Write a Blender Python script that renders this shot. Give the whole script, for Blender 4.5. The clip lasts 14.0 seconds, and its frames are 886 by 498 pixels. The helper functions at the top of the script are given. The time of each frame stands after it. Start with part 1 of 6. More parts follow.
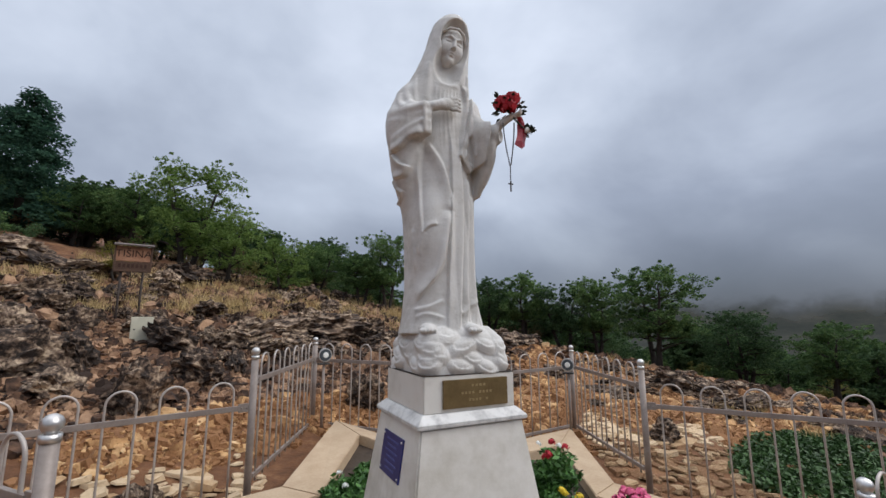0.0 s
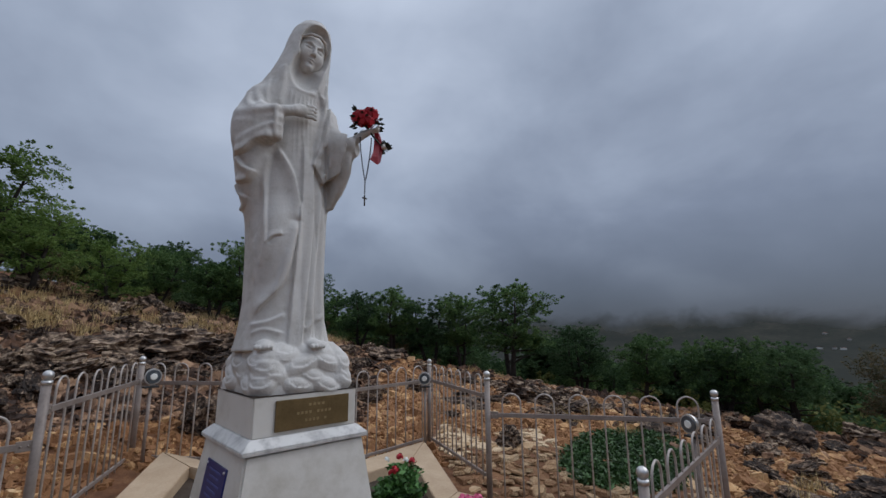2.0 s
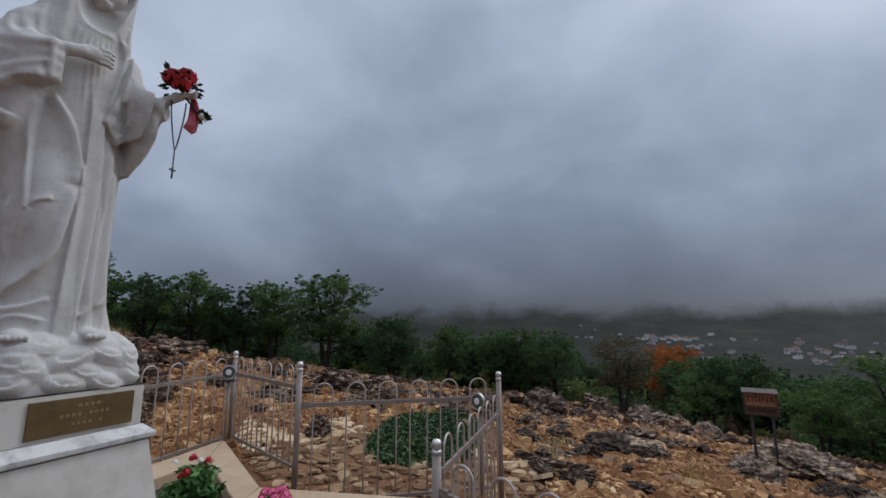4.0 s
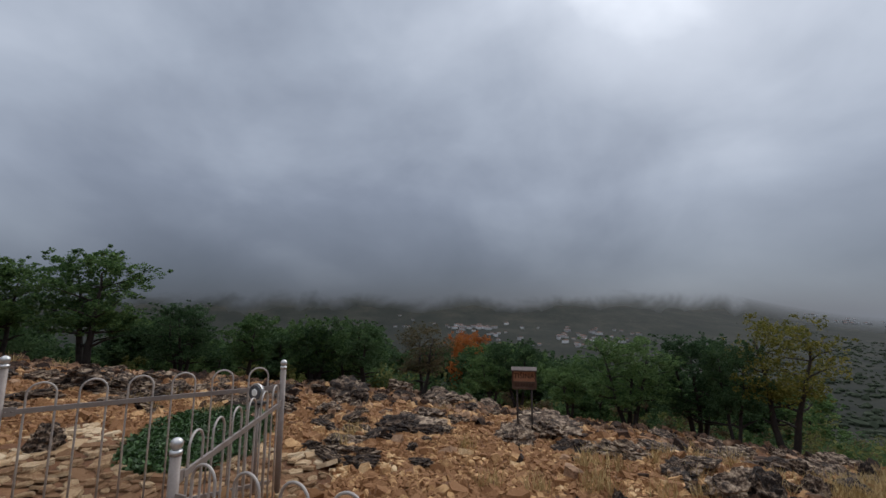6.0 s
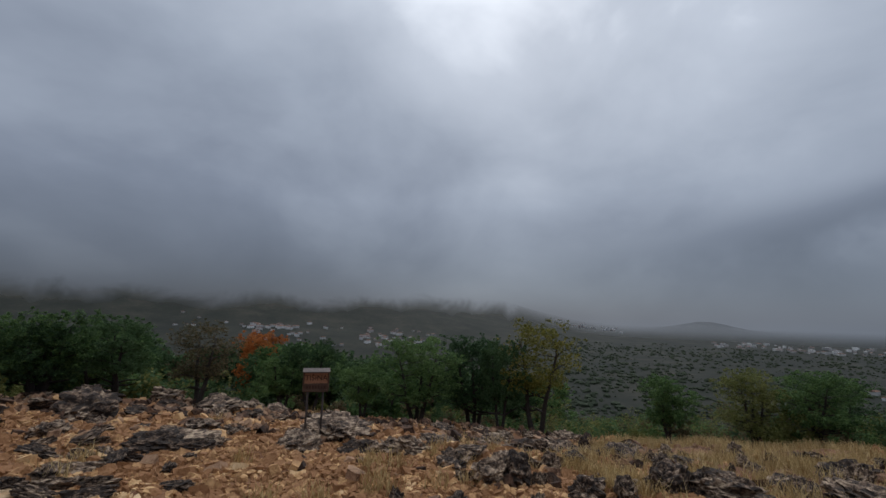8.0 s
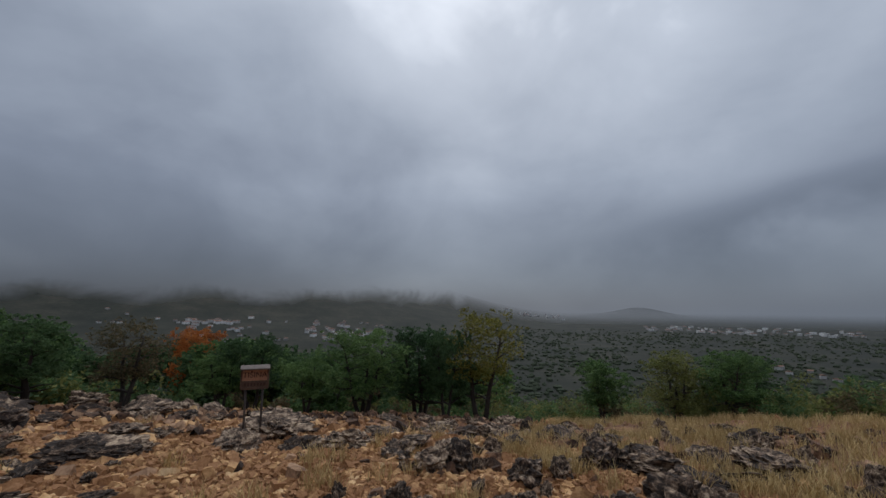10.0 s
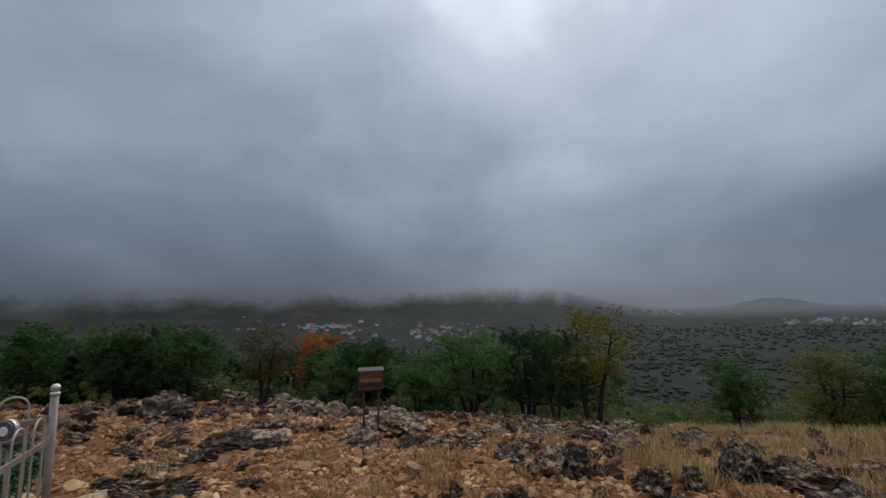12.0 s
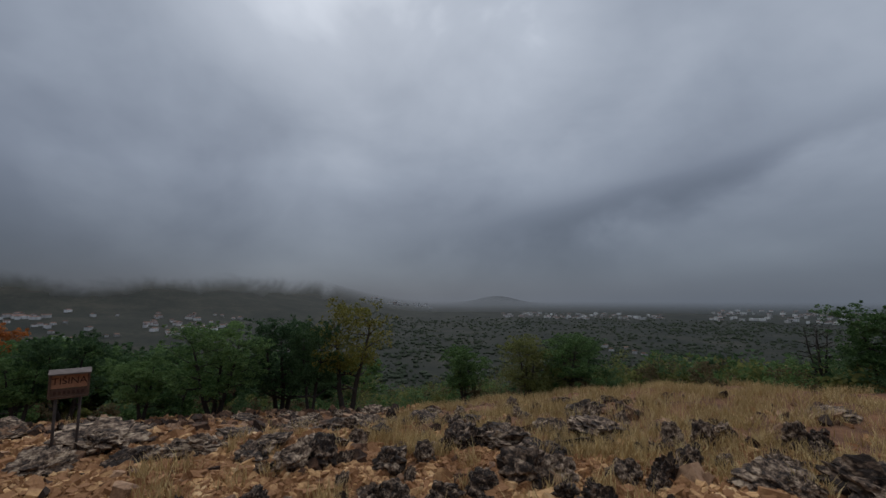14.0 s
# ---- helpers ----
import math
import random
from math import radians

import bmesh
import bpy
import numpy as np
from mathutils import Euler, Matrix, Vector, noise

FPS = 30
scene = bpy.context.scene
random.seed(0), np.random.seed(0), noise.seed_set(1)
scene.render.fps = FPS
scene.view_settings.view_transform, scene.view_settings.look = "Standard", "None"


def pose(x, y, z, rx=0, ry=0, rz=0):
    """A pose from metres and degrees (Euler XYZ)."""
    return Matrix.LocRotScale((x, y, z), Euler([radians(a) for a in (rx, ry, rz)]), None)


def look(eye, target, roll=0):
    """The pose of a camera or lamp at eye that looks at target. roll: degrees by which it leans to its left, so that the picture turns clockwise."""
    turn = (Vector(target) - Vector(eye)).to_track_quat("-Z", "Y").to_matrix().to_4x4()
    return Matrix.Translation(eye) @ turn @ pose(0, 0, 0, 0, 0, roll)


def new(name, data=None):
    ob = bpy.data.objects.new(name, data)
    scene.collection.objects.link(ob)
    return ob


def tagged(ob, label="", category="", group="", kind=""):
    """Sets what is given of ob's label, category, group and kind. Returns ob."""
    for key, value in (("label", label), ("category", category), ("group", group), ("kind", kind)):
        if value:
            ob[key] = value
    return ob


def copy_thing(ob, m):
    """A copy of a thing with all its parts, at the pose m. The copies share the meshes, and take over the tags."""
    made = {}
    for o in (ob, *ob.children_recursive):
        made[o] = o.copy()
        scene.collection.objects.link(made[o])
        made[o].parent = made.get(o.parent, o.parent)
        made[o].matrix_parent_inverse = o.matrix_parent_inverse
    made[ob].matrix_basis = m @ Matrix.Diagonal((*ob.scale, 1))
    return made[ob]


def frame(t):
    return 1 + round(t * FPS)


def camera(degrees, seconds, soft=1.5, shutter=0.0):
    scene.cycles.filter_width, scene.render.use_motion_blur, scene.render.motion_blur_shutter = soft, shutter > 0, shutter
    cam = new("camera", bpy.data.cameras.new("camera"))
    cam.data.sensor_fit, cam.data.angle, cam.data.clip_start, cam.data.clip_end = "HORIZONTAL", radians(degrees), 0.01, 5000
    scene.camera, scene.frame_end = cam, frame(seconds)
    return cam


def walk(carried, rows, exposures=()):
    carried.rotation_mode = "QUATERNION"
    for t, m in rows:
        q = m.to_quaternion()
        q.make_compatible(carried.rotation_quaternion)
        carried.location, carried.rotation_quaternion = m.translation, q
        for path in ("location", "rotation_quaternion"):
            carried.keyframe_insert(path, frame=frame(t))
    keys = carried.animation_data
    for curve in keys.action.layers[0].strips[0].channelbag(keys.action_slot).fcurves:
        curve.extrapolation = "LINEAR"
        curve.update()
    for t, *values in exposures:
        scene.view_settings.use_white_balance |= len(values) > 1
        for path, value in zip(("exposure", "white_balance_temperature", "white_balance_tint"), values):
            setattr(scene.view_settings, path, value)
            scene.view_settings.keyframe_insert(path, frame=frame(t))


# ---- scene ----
cam = camera(91.7, 14.0)
EXPOSURES = [(0, 0.50, 6450, 10), (0.5, 0.55, 6500, 10), (0.85, -0.06, 6150, 10), (1.2, -0.22, 6100, 10), (2.2, -0.12, 6050, 10), (4.3, -0.10, 6120, 10),
             (5.5, -0.03, 6400, 10), (6.5, 0.0, 6400, 9), (7.5, -0.18, 6350, 9), (11, -0.20, 6350, 9), (12.5, -0.22, 6350, 9), (14, -0.42, 6350, 9)]
PATH = [
    (0, (-0.756, -2.91, 1.529), (-0.47, -0.958, 1.856), -0.2),
    (0.5, (-0.744, -2.922, 1.535), (-0.37, -0.987, 1.875), -0.0),
    (1, (-0.701, -2.942, 1.537), (-0.18, -1.048, 1.913), -0.1),
    (1.5, (-0.64, -2.951, 1.536), (0.028, -1.105, 1.918), -0.4),
    (2, (-0.593, -2.955, 1.534), (0.234, -1.176, 1.921), -0.5),
    (2.2, (-0.589, -2.952, 1.534), (0.324, -1.216, 1.924), -0.5),
    (4.3, (-0.663, -3.051, 1.518), (0.89, -1.835, 1.853), -0.4),
    (4.5, (-0.62, -3.06, 1.505), (0.984, -1.913, 1.835), -0.5),
    (5, (-0.534, -3.154, 1.504), (1.193, -2.192, 1.805), -0.2),
    (5.5, (-0.428, -3.162, 1.487), (1.39, -2.379, 1.776), -0.3),
    (6, (-0.418, -3.278, 1.482), (1.458, -2.651, 1.778), 0.1),
    (6.5, (-0.345, -3.305, 1.464), (1.592, -2.914, 1.771), 1.2),
    (7, (-0.237, -3.343, 1.471), (1.735, -3.245, 1.793), 1.5),
    (7.5, (-0.205, -3.348, 1.469), (1.765, -3.464, 1.792), 1.7),
    (8, (-0.192, -3.365, 1.467), (1.771, -3.59, 1.777), 1.6),
    (8.5, (-0.168, -3.428, 1.449), (1.771, -3.821, 1.741), 1.4),
    (8.7, (-0.208, -3.437, 1.447), (1.715, -3.902, 1.739), 1.2),
    (10.8, (-0.202, -3.434, 1.515), (1.738, -3.849, 1.774), -1.0),
    (11, (-0.198, -3.42, 1.518), (1.762, -3.723, 1.778), -1.3),
    (11.5, (-0.205, -3.401, 1.518), (1.773, -3.503, 1.791), -1.6),
    (12, (-0.203, -3.381, 1.517), (1.777, -3.405, 1.793), -1.6),
    (12.5, (-0.198, -3.395, 1.516), (1.78, -3.516, 1.787), -0.7),
    (13, (-0.155, -3.427, 1.496), (1.773, -3.895, 1.748), -0.0),
    (13.5, (-0.139, -3.446, 1.493), (1.688, -4.223, 1.73), -0.0),
    (14, (-0.153, -3.459, 1.496), (1.557, -4.471, 1.721), 0.0),
]
walk(cam, [(t, look(eye, aim, roll)) for t, eye, aim, roll in PATH],
     exposures=EXPOSURES)

# ---- sky and light ----
SUN_EL, SUN_AZ = radians(42), radians(-16)      # azimuth from +x towards +y
world = bpy.data.worlds.new("overcast_sky")
scene.world = world
world.use_nodes = True
WT = world.node_tree
WT.nodes.clear()


def node(tree, kind, links=None, **values):
    """A node with some inputs set (by index or name) and some linked."""
    n = tree.nodes.new(kind)
    for key, value in values.items():
        if key.startswith("i") and key[1:].isdigit():
            n.inputs[int(key[1:])].default_value = value
        elif key == "operation":
            n.operation = value
        elif key == "blend":
            n.blend_type = value
    for key, socket in (links or {}).items():
        tree.links.new(socket, n.inputs[key])
    return n


def ramp(tree, fac, stops):
    n = tree.nodes.new("ShaderNodeValToRGB")
    tree.links.new(fac, n.inputs[0])
    els = n.color_ramp.elements
    while len(els) < len(stops):
        els.new(0.5)
    for e, (at, col) in zip(els, stops):
        e.position = at
        e.color = (*col, 1) if len(col) == 3 else col
    return n


def math_node(tree, op, a, b=None, clamp=False):
    n = tree.nodes.new("ShaderNodeMath")
    n.operation = op
    n.use_clamp = clamp
    for k, v in ((0, a), (1, b)):
        if v is None:
            continue
        if isinstance(v, (int, float)):
            n.inputs[k].default_value = v
        else:
            tree.links.new(v, n.inputs[k])
    return n.outputs[0]


def noise_node(tree, vec, scale, detail=4.0, rough=0.55, distort=0.0):
    n = tree.nodes.new("ShaderNodeTexNoise")
    if vec is not None:
        tree.links.new(vec, n.inputs["Vector"])
    n.inputs["Scale"].default_value = scale
    n.inputs["Detail"].default_value = detail
    n.inputs["Roughness"].default_value = rough
    n.inputs["Distortion"].default_value = distort
    return n


def sky():
    out = node(WT, "ShaderNodeOutputWorld")
    bg = node(WT, "ShaderNodeBackground")
    WT.links.new(bg.outputs[0], out.inputs[0])
    tc = node(WT, "ShaderNodeTexCoord")
    sep = node(WT, "ShaderNodeSeparateXYZ", {0: tc.outputs["Generated"]})
    up = sep.outputs[2]
    # cloud deck seen in perspective
    den = math_node(WT, "ADD", math_node(WT, "MAXIMUM", up, 0.0), 0.30)
    px = math_node(WT, "DIVIDE", sep.outputs[0], den)
    py = math_node(WT, "DIVIDE", sep.outputs[1], den)
    deck = node(WT, "ShaderNodeCombineXYZ", {0: px, 1: py}).outputs[0]
    big = noise_node(WT, deck, 0.50, 2.0, 0.5, 0.2).outputs[0]
    puff = node(WT, "ShaderNodeVectorMath", {0: tc.outputs["Generated"]})
    puff.operation = "MULTIPLY"
    puff.inputs[1].default_value = (1.0, 1.0, 1.5)
    mid = noise_node(WT, puff.outputs[0], 2.6, 5.0, 0.50, 0.20).outputs[0]
    mix = math_node(WT, "SUBTRACT", math_node(WT, "ADD", math_node(WT, "MULTIPLY", big, 0.58), math_node(WT, "MULTIPLY", mid, 0.46)), 0.015)
    # brighter where the cloud is thin, towards the hidden sun
    sunv = node(WT, "ShaderNodeVectorMath", {0: tc.outputs["Generated"]})
    sunv.operation = "DOT_PRODUCT"
    sunv.inputs[1].default_value = (math.cos(SUN_EL) * math.cos(SUN_AZ), math.cos(SUN_EL) * math.sin(SUN_AZ), math.sin(SUN_EL))
    glow = math_node(WT, "MULTIPLY", math_node(WT, "POWER", math_node(WT, "MAXIMUM", sunv.outputs["Value"], 0.0), 13.0), 0.25)
    lift = math_node(WT, "MULTIPLY", math_node(WT, "MINIMUM", math_node(WT, "MAXIMUM", up, 0.0), 0.6), 0.29)
    zenith = math_node(WT, "MULTIPLY", math_node(WT, "MAXIMUM", math_node(WT, "SUBTRACT", up, 0.62), 0.0), 1.3)
    fac = math_node(WT, "ADD", math_node(WT, "ADD", math_node(WT, "ADD", mix, lift), glow), zenith)
    side = node(WT, "ShaderNodeVectorMath", {0: tc.outputs["Generated"]})
    side.operation = "DOT_PRODUCT"
    side.inputs[1].default_value = (math.cos(radians(65)), math.sin(radians(65)), 0)
    fac = math_node(WT, "ADD", fac, math_node(WT, "MULTIPLY", math_node(WT, "MULTIPLY", side.outputs["Value"], math_node(WT, "MAXIMUM", up, 0.0)), 0.16))
    # thicker cloud over the mountain
    dark = node(WT, "ShaderNodeVectorMath", {0: tc.outputs["Generated"]})
    dark.operation = "DOT_PRODUCT"
    dark.inputs[1].default_value = (math.cos(radians(35)), math.sin(radians(35)), 0)
    thick = math_node(WT, "MULTIPLY", math_node(WT, "POWER", math_node(WT, "MAXIMUM", dark.outputs["Value"], 0.0), 4.0), 0.145)
    thick = math_node(WT, "MULTIPLY", thick, math_node(WT, "SUBTRACT", 1.0, math_node(WT, "MULTIPLY", up, 2.4), True))
    fac = math_node(WT, "SUBTRACT", fac, thick)
    # a long roll of heavier cloud to the south, rising away from the mountain
    roll = node(WT, "ShaderNodeVectorMath", {0: tc.outputs["Generated"]})
    roll.operation = "DOT_PRODUCT"
    roll.inputs[1].default_value = (math.cos(radians(-142)), math.sin(radians(-142)), 0)
    lie_of = math_node(WT, "ADD", math_node(WT, "MULTIPLY", roll.outputs["Value"], 0.22), math_node(WT, "MULTIPLY", math_node(WT, "SUBTRACT", mid, 0.5), 0.30))
    off = math_node(WT, "DIVIDE", math_node(WT, "SUBTRACT", up, math_node(WT, "ADD", lie_of, 0.185)), 0.050)
    heavy = math_node(WT, "POWER", 2.718, math_node(WT, "MULTIPLY", math_node(WT, "MULTIPLY", off, off), -1.0))
    ahead = node(WT, "ShaderNodeVectorMath", {0: tc.outputs["Generated"]})
    ahead.operation = "DOT_PRODUCT"
    ahead.inputs[1].default_value = (math.cos(radians(-54)), math.sin(radians(-54)), 0.15)
    heavy = math_node(WT, "MULTIPLY", heavy, math_node(WT, "POWER", math_node(WT, "MAXIMUM", ahead.outputs["Value"], 0.0), 12.0))
    fac = math_node(WT, "SUBTRACT", fac, math_node(WT, "MULTIPLY", heavy, 0.13))
    cloud = ramp(WT, fac, [(0.34, (0.145, 0.17, 0.222)), (0.50, (0.235, 0.268, 0.340)), (0.64, (0.37, 0.415, 0.50)), (0.85, (0.60, 0.65, 0.745)), (1.0, (1.1, 1.15, 1.25))])
    # low mist along the horizon and below it
    mist = ramp(WT, math_node(WT, "ADD", math_node(WT, "MULTIPLY", up, 2.6), 0.3, True), [(0.0, (1, 1, 1)), (0.32, (1, 1, 1)), (0.95, (0, 0, 0))])
    low = node(WT, "ShaderNodeMix")
    low.data_type = "RGBA"
    WT.links.new(math_node(WT, "MULTIPLY", mist.outputs[0], 0.85), low.inputs[0])
    WT.links.new(cloud.outputs[0], low.inputs[6])
    # the mist is darker where the mountain stands behind it
    veil = ramp(WT, dark.outputs["Value"], [(0.1, (0.135, 0.160, 0.200)), (0.8, (0.110, 0.128, 0.158)), (1.0, (0.050, 0.058, 0.075))])
    WT.links.new(veil.outputs[0], low.inputs[7])
    air = WT.nodes.new("ShaderNodeTexSky")
    air.sky_type, air.sun_disc = "NISHITA", False
    air.sun_elevation, air.sun_rotation = SUN_EL, math.pi / 2 - SUN_AZ
    add = node(WT, "ShaderNodeMix")
    add.data_type, add.blend_type = "RGBA", "ADD"
    add.inputs[0].default_value = 0.004
    WT.links.new(low.outputs[2], add.inputs[6])
    WT.links.new(air.outputs[0], add.inputs[7])
    WT.links.new(add.outputs[2], bg.inputs[0])
    bg.inputs[1].default_value = 1.0


sky()
sun = new("sun", bpy.data.lights.new("sun", "SUN"))
sun.data.energy, sun.data.angle, sun.data.color = 1.1, radians(50), (1.0, 0.965, 0.92)
sun.matrix_world = look((0, 0, 0), (-math.cos(SUN_EL) * math.cos(SUN_AZ), -math.cos(SUN_EL) * math.sin(SUN_AZ), -math.sin(SUN_EL)))


# ---- materials ----
def material(name, c1, c2, scale=4.0, rough=0.8, bump=0.0, bump_scale=None, metal=0.0, c3=None, island=0.0, random_tint=0.0, spec=0.4, fine=None, gain=1.0):
    """Two or three base colours mixed by noise at two scales, with fine relief."""
    m = bpy.data.materials.new(name)
    m.use_nodes = True
    t = m.node_tree
    b = t.nodes["Principled BSDF"]
    b.inputs["Roughness"].default_value = rough
    b.inputs["Metallic"].default_value = metal
    b.inputs["Specular IOR Level"].default_value = spec
    co = node(t, "ShaderNodeTexCoord").outputs["Object"]
    n1 = noise_node(t, co, scale, 5.0, 0.6, 0.3).outputs[0]
    n2 = noise_node(t, co, fine or scale * 7.3, 4.0, 0.6).outputs[0]
    f = math_node(t, "ADD", math_node(t, "MULTIPLY", n1, 0.65), math_node(t, "MULTIPLY", n2, 0.35))
    if gain != 1.0:
        f = math_node(t, "ADD", math_node(t, "MULTIPLY", math_node(t, "SUBTRACT", f, 0.5), gain), 0.5)
    if island:
        geo = node(t, "ShaderNodeNewGeometry")
        f = math_node(t, "ADD", f, math_node(t, "MULTIPLY", math_node(t, "SUBTRACT", geo.outputs["Random Per Island"], 0.5), island))
    if random_tint:
        inf = node(t, "ShaderNodeObjectInfo")
        f = math_node(t, "ADD", f, math_node(t, "MULTIPLY", math_node(t, "SUBTRACT", inf.outputs["Random"], 0.5), random_tint))
    stops = [(0.36, c1), (0.64, c2)] if c3 is None else [(0.34, c1), (0.52, c2), (0.74, c3)]
    r = ramp(t, f, stops)
    t.links.new(r.outputs[0], b.inputs["Base Color"])
    if bump:
        bn = noise_node(t, co, bump_scale or scale * 6, 6.0, 0.65).outputs[0]
        bp = t.nodes.new("ShaderNodeBump")
        bp.inputs["Strength"].default_value = bump
        bp.inputs["Distance"].default_value = 0.03
        t.links.new(bn, bp.inputs["Height"])
        t.links.new(bp.outputs[0], b.inputs["Normal"])
    return m


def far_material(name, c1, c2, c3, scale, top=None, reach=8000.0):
    """Ground or building far off: haze and hanging cloud are put into its alpha, thinning it with distance and, on the
    mountain, with height.
    """
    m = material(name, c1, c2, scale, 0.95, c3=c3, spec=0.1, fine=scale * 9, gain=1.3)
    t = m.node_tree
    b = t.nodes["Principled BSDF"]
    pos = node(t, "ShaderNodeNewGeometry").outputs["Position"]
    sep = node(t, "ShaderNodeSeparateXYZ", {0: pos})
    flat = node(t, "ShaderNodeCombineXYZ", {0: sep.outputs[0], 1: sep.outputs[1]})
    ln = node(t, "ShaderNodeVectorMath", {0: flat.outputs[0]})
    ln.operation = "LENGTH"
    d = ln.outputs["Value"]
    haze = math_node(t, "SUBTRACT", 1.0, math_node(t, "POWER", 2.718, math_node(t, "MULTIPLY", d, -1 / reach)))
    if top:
        # the cloud is alpha too: lower or higher along the slope, by bearing and angle of rise
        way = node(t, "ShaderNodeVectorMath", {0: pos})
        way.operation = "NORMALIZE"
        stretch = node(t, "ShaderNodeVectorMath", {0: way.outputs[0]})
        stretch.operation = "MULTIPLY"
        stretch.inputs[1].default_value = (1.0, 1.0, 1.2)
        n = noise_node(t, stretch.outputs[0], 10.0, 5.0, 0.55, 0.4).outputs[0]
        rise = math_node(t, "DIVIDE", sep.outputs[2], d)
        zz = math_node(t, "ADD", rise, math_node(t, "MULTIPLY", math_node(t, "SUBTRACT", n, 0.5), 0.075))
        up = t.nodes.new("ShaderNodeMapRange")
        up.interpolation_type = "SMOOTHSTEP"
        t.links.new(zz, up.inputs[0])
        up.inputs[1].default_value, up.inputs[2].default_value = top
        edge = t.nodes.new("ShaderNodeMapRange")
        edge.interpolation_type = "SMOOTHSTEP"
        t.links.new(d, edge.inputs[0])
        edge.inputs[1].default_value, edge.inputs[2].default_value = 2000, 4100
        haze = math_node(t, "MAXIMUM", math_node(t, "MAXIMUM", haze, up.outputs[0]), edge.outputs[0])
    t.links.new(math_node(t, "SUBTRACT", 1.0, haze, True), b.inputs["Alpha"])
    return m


M_MARBLE = material("white_marble", (0.41, 0.385, 0.345), (0.575, 0.555, 0.525), 2.6, 0.6, 0.16, 60, c3=(0.635, 0.622, 0.60), fine=16)
M_PEDESTAL = material("pale_stone", (0.47, 0.435, 0.375), (0.63, 0.60, 0.55), 1.8, 0.55, 0.06, 60, c3=(0.68, 0.66, 0.615), fine=9)
M_VEINED = material("veined_marble", (0.33, 0.32, 0.315), (0.63, 0.615, 0.59), 6.0, 0.5, 0.05, 60, c3=(0.70, 0.69, 0.665), fine=26)
M_COPING = material("sandstone", (0.40, 0.28, 0.175), (0.52, 0.39, 0.26), 2.5, 0.8, 0.15, 50, fine=45)
M_BRONZE = material("bronze_plate", (0.14, 0.095, 0.04), (0.21, 0.145, 0.065), 9, 0.5, 0.05, 60, metal=0.55)
M_BRONZE_TEXT = material("worn_bronze_letters", (0.30, 0.22, 0.11), (0.38, 0.29, 0.15), 20, 0.45, metal=0.6)
M_BLUE = material("blue_enamel", (0.010, 0.016, 0.10), (0.016, 0.026, 0.15), 8, 0.4)
M_BLUE_TEXT = material("pale_blue_letters", (0.05, 0.07, 0.22), (0.07, 0.09, 0.26), 30, 0.5)
M_STEEL = material("painted_steel", (0.21, 0.168, 0.145), (0.31, 0.262, 0.232), 6, 0.45, 0.03, 90, metal=0.15, fine=60)
M_STEEL_BRIGHT = material("bright_steel", (0.50, 0.48, 0.46), (0.66, 0.64, 0.62), 9, 0.3, metal=0.75)
M_HOOP = material("hoop_steel", (0.36, 0.31, 0.28), (0.50, 0.45, 0.41), 5, 0.4, metal=0.25, fine=40)
M_GLASS_LAMP = material("lamp_glass", (0.05, 0.06, 0.07), (0.10, 0.11, 0.12), 12, 0.12, spec=0.7)
M_DARK = material("dark_rubber", (0.02, 0.02, 0.02), (0.04, 0.038, 0.036), 20, 0.6)
M_GROUND = material("red_earth", (0.062, 0.026, 0.012), (0.165, 0.074, 0.033), 1.6, 0.95, 1.0, 14, c3=(0.32, 0.170, 0.080), fine=11)
M_RUBBLE = material("ochre_rubble", (0.27, 0.130, 0.054), (0.58, 0.345, 0.155), 1.3, 0.9, 0.9, 22, c3=(0.74, 0.555, 0.330), island=0.5, random_tint=0.5, fine=9, gain=1.4)
M_ROCK = material("brown_grey_karst", (0.022, 0.014, 0.010), (0.150, 0.098, 0.066), 4.5, 0.92, 1.0, 14, c3=(0.47, 0.355, 0.245), random_tint=0.22, island=0.2, fine=19, gain=2.3)
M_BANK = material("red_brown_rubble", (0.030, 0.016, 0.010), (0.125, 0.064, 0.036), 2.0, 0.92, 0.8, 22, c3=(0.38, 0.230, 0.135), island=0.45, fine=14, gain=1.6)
M_FLAG = material("ochre_flagstone", (0.25, 0.130, 0.060), (0.48, 0.310, 0.165), 1.6, 0.9, 0.9, 24, c3=(0.62, 0.465, 0.295), random_tint=0.5, island=0.5, fine=12, gain=1.3)
M_WOOD = material("weathered_wood", (0.055, 0.030, 0.020), (0.12, 0.066, 0.042), 5, 0.8, 0.3, 40, fine=40)
M_WOOD_RED = material("red_brown_wood", (0.26, 0.122, 0.068), (0.42, 0.215, 0.125), 5, 0.75, 0.2, 40, fine=40)
M_CARVED = material("carved_letters", (0.035, 0.016, 0.01), (0.06, 0.026, 0.016), 12, 0.85)
M_ROOFLET = material("brown_felt", (0.085, 0.065, 0.058), (0.15, 0.118, 0.105), 8, 0.8, 0.2, 60)
M_IRON = material("rusty_iron", (0.03, 0.022, 0.02), (0.07, 0.05, 0.04), 12, 0.7)
M_BOARD = material("cream_metal_door", (0.50, 0.47, 0.36), (0.60, 0.57, 0.45), 4, 0.5)
M_BARK = material("dark_bark", (0.020, 0.016, 0.014), (0.055, 0.045, 0.037), 5, 0.95, 0.6, 30)
M_STRAW = material("dry_grass", (0.36, 0.25, 0.105), (0.60, 0.45, 0.215), 1.5, 0.9, island=0.4)
M_IVY = material("ground_ivy", (0.022, 0.050, 0.012), (0.052, 0.112, 0.026), 2.5, 0.6, island=0.5)
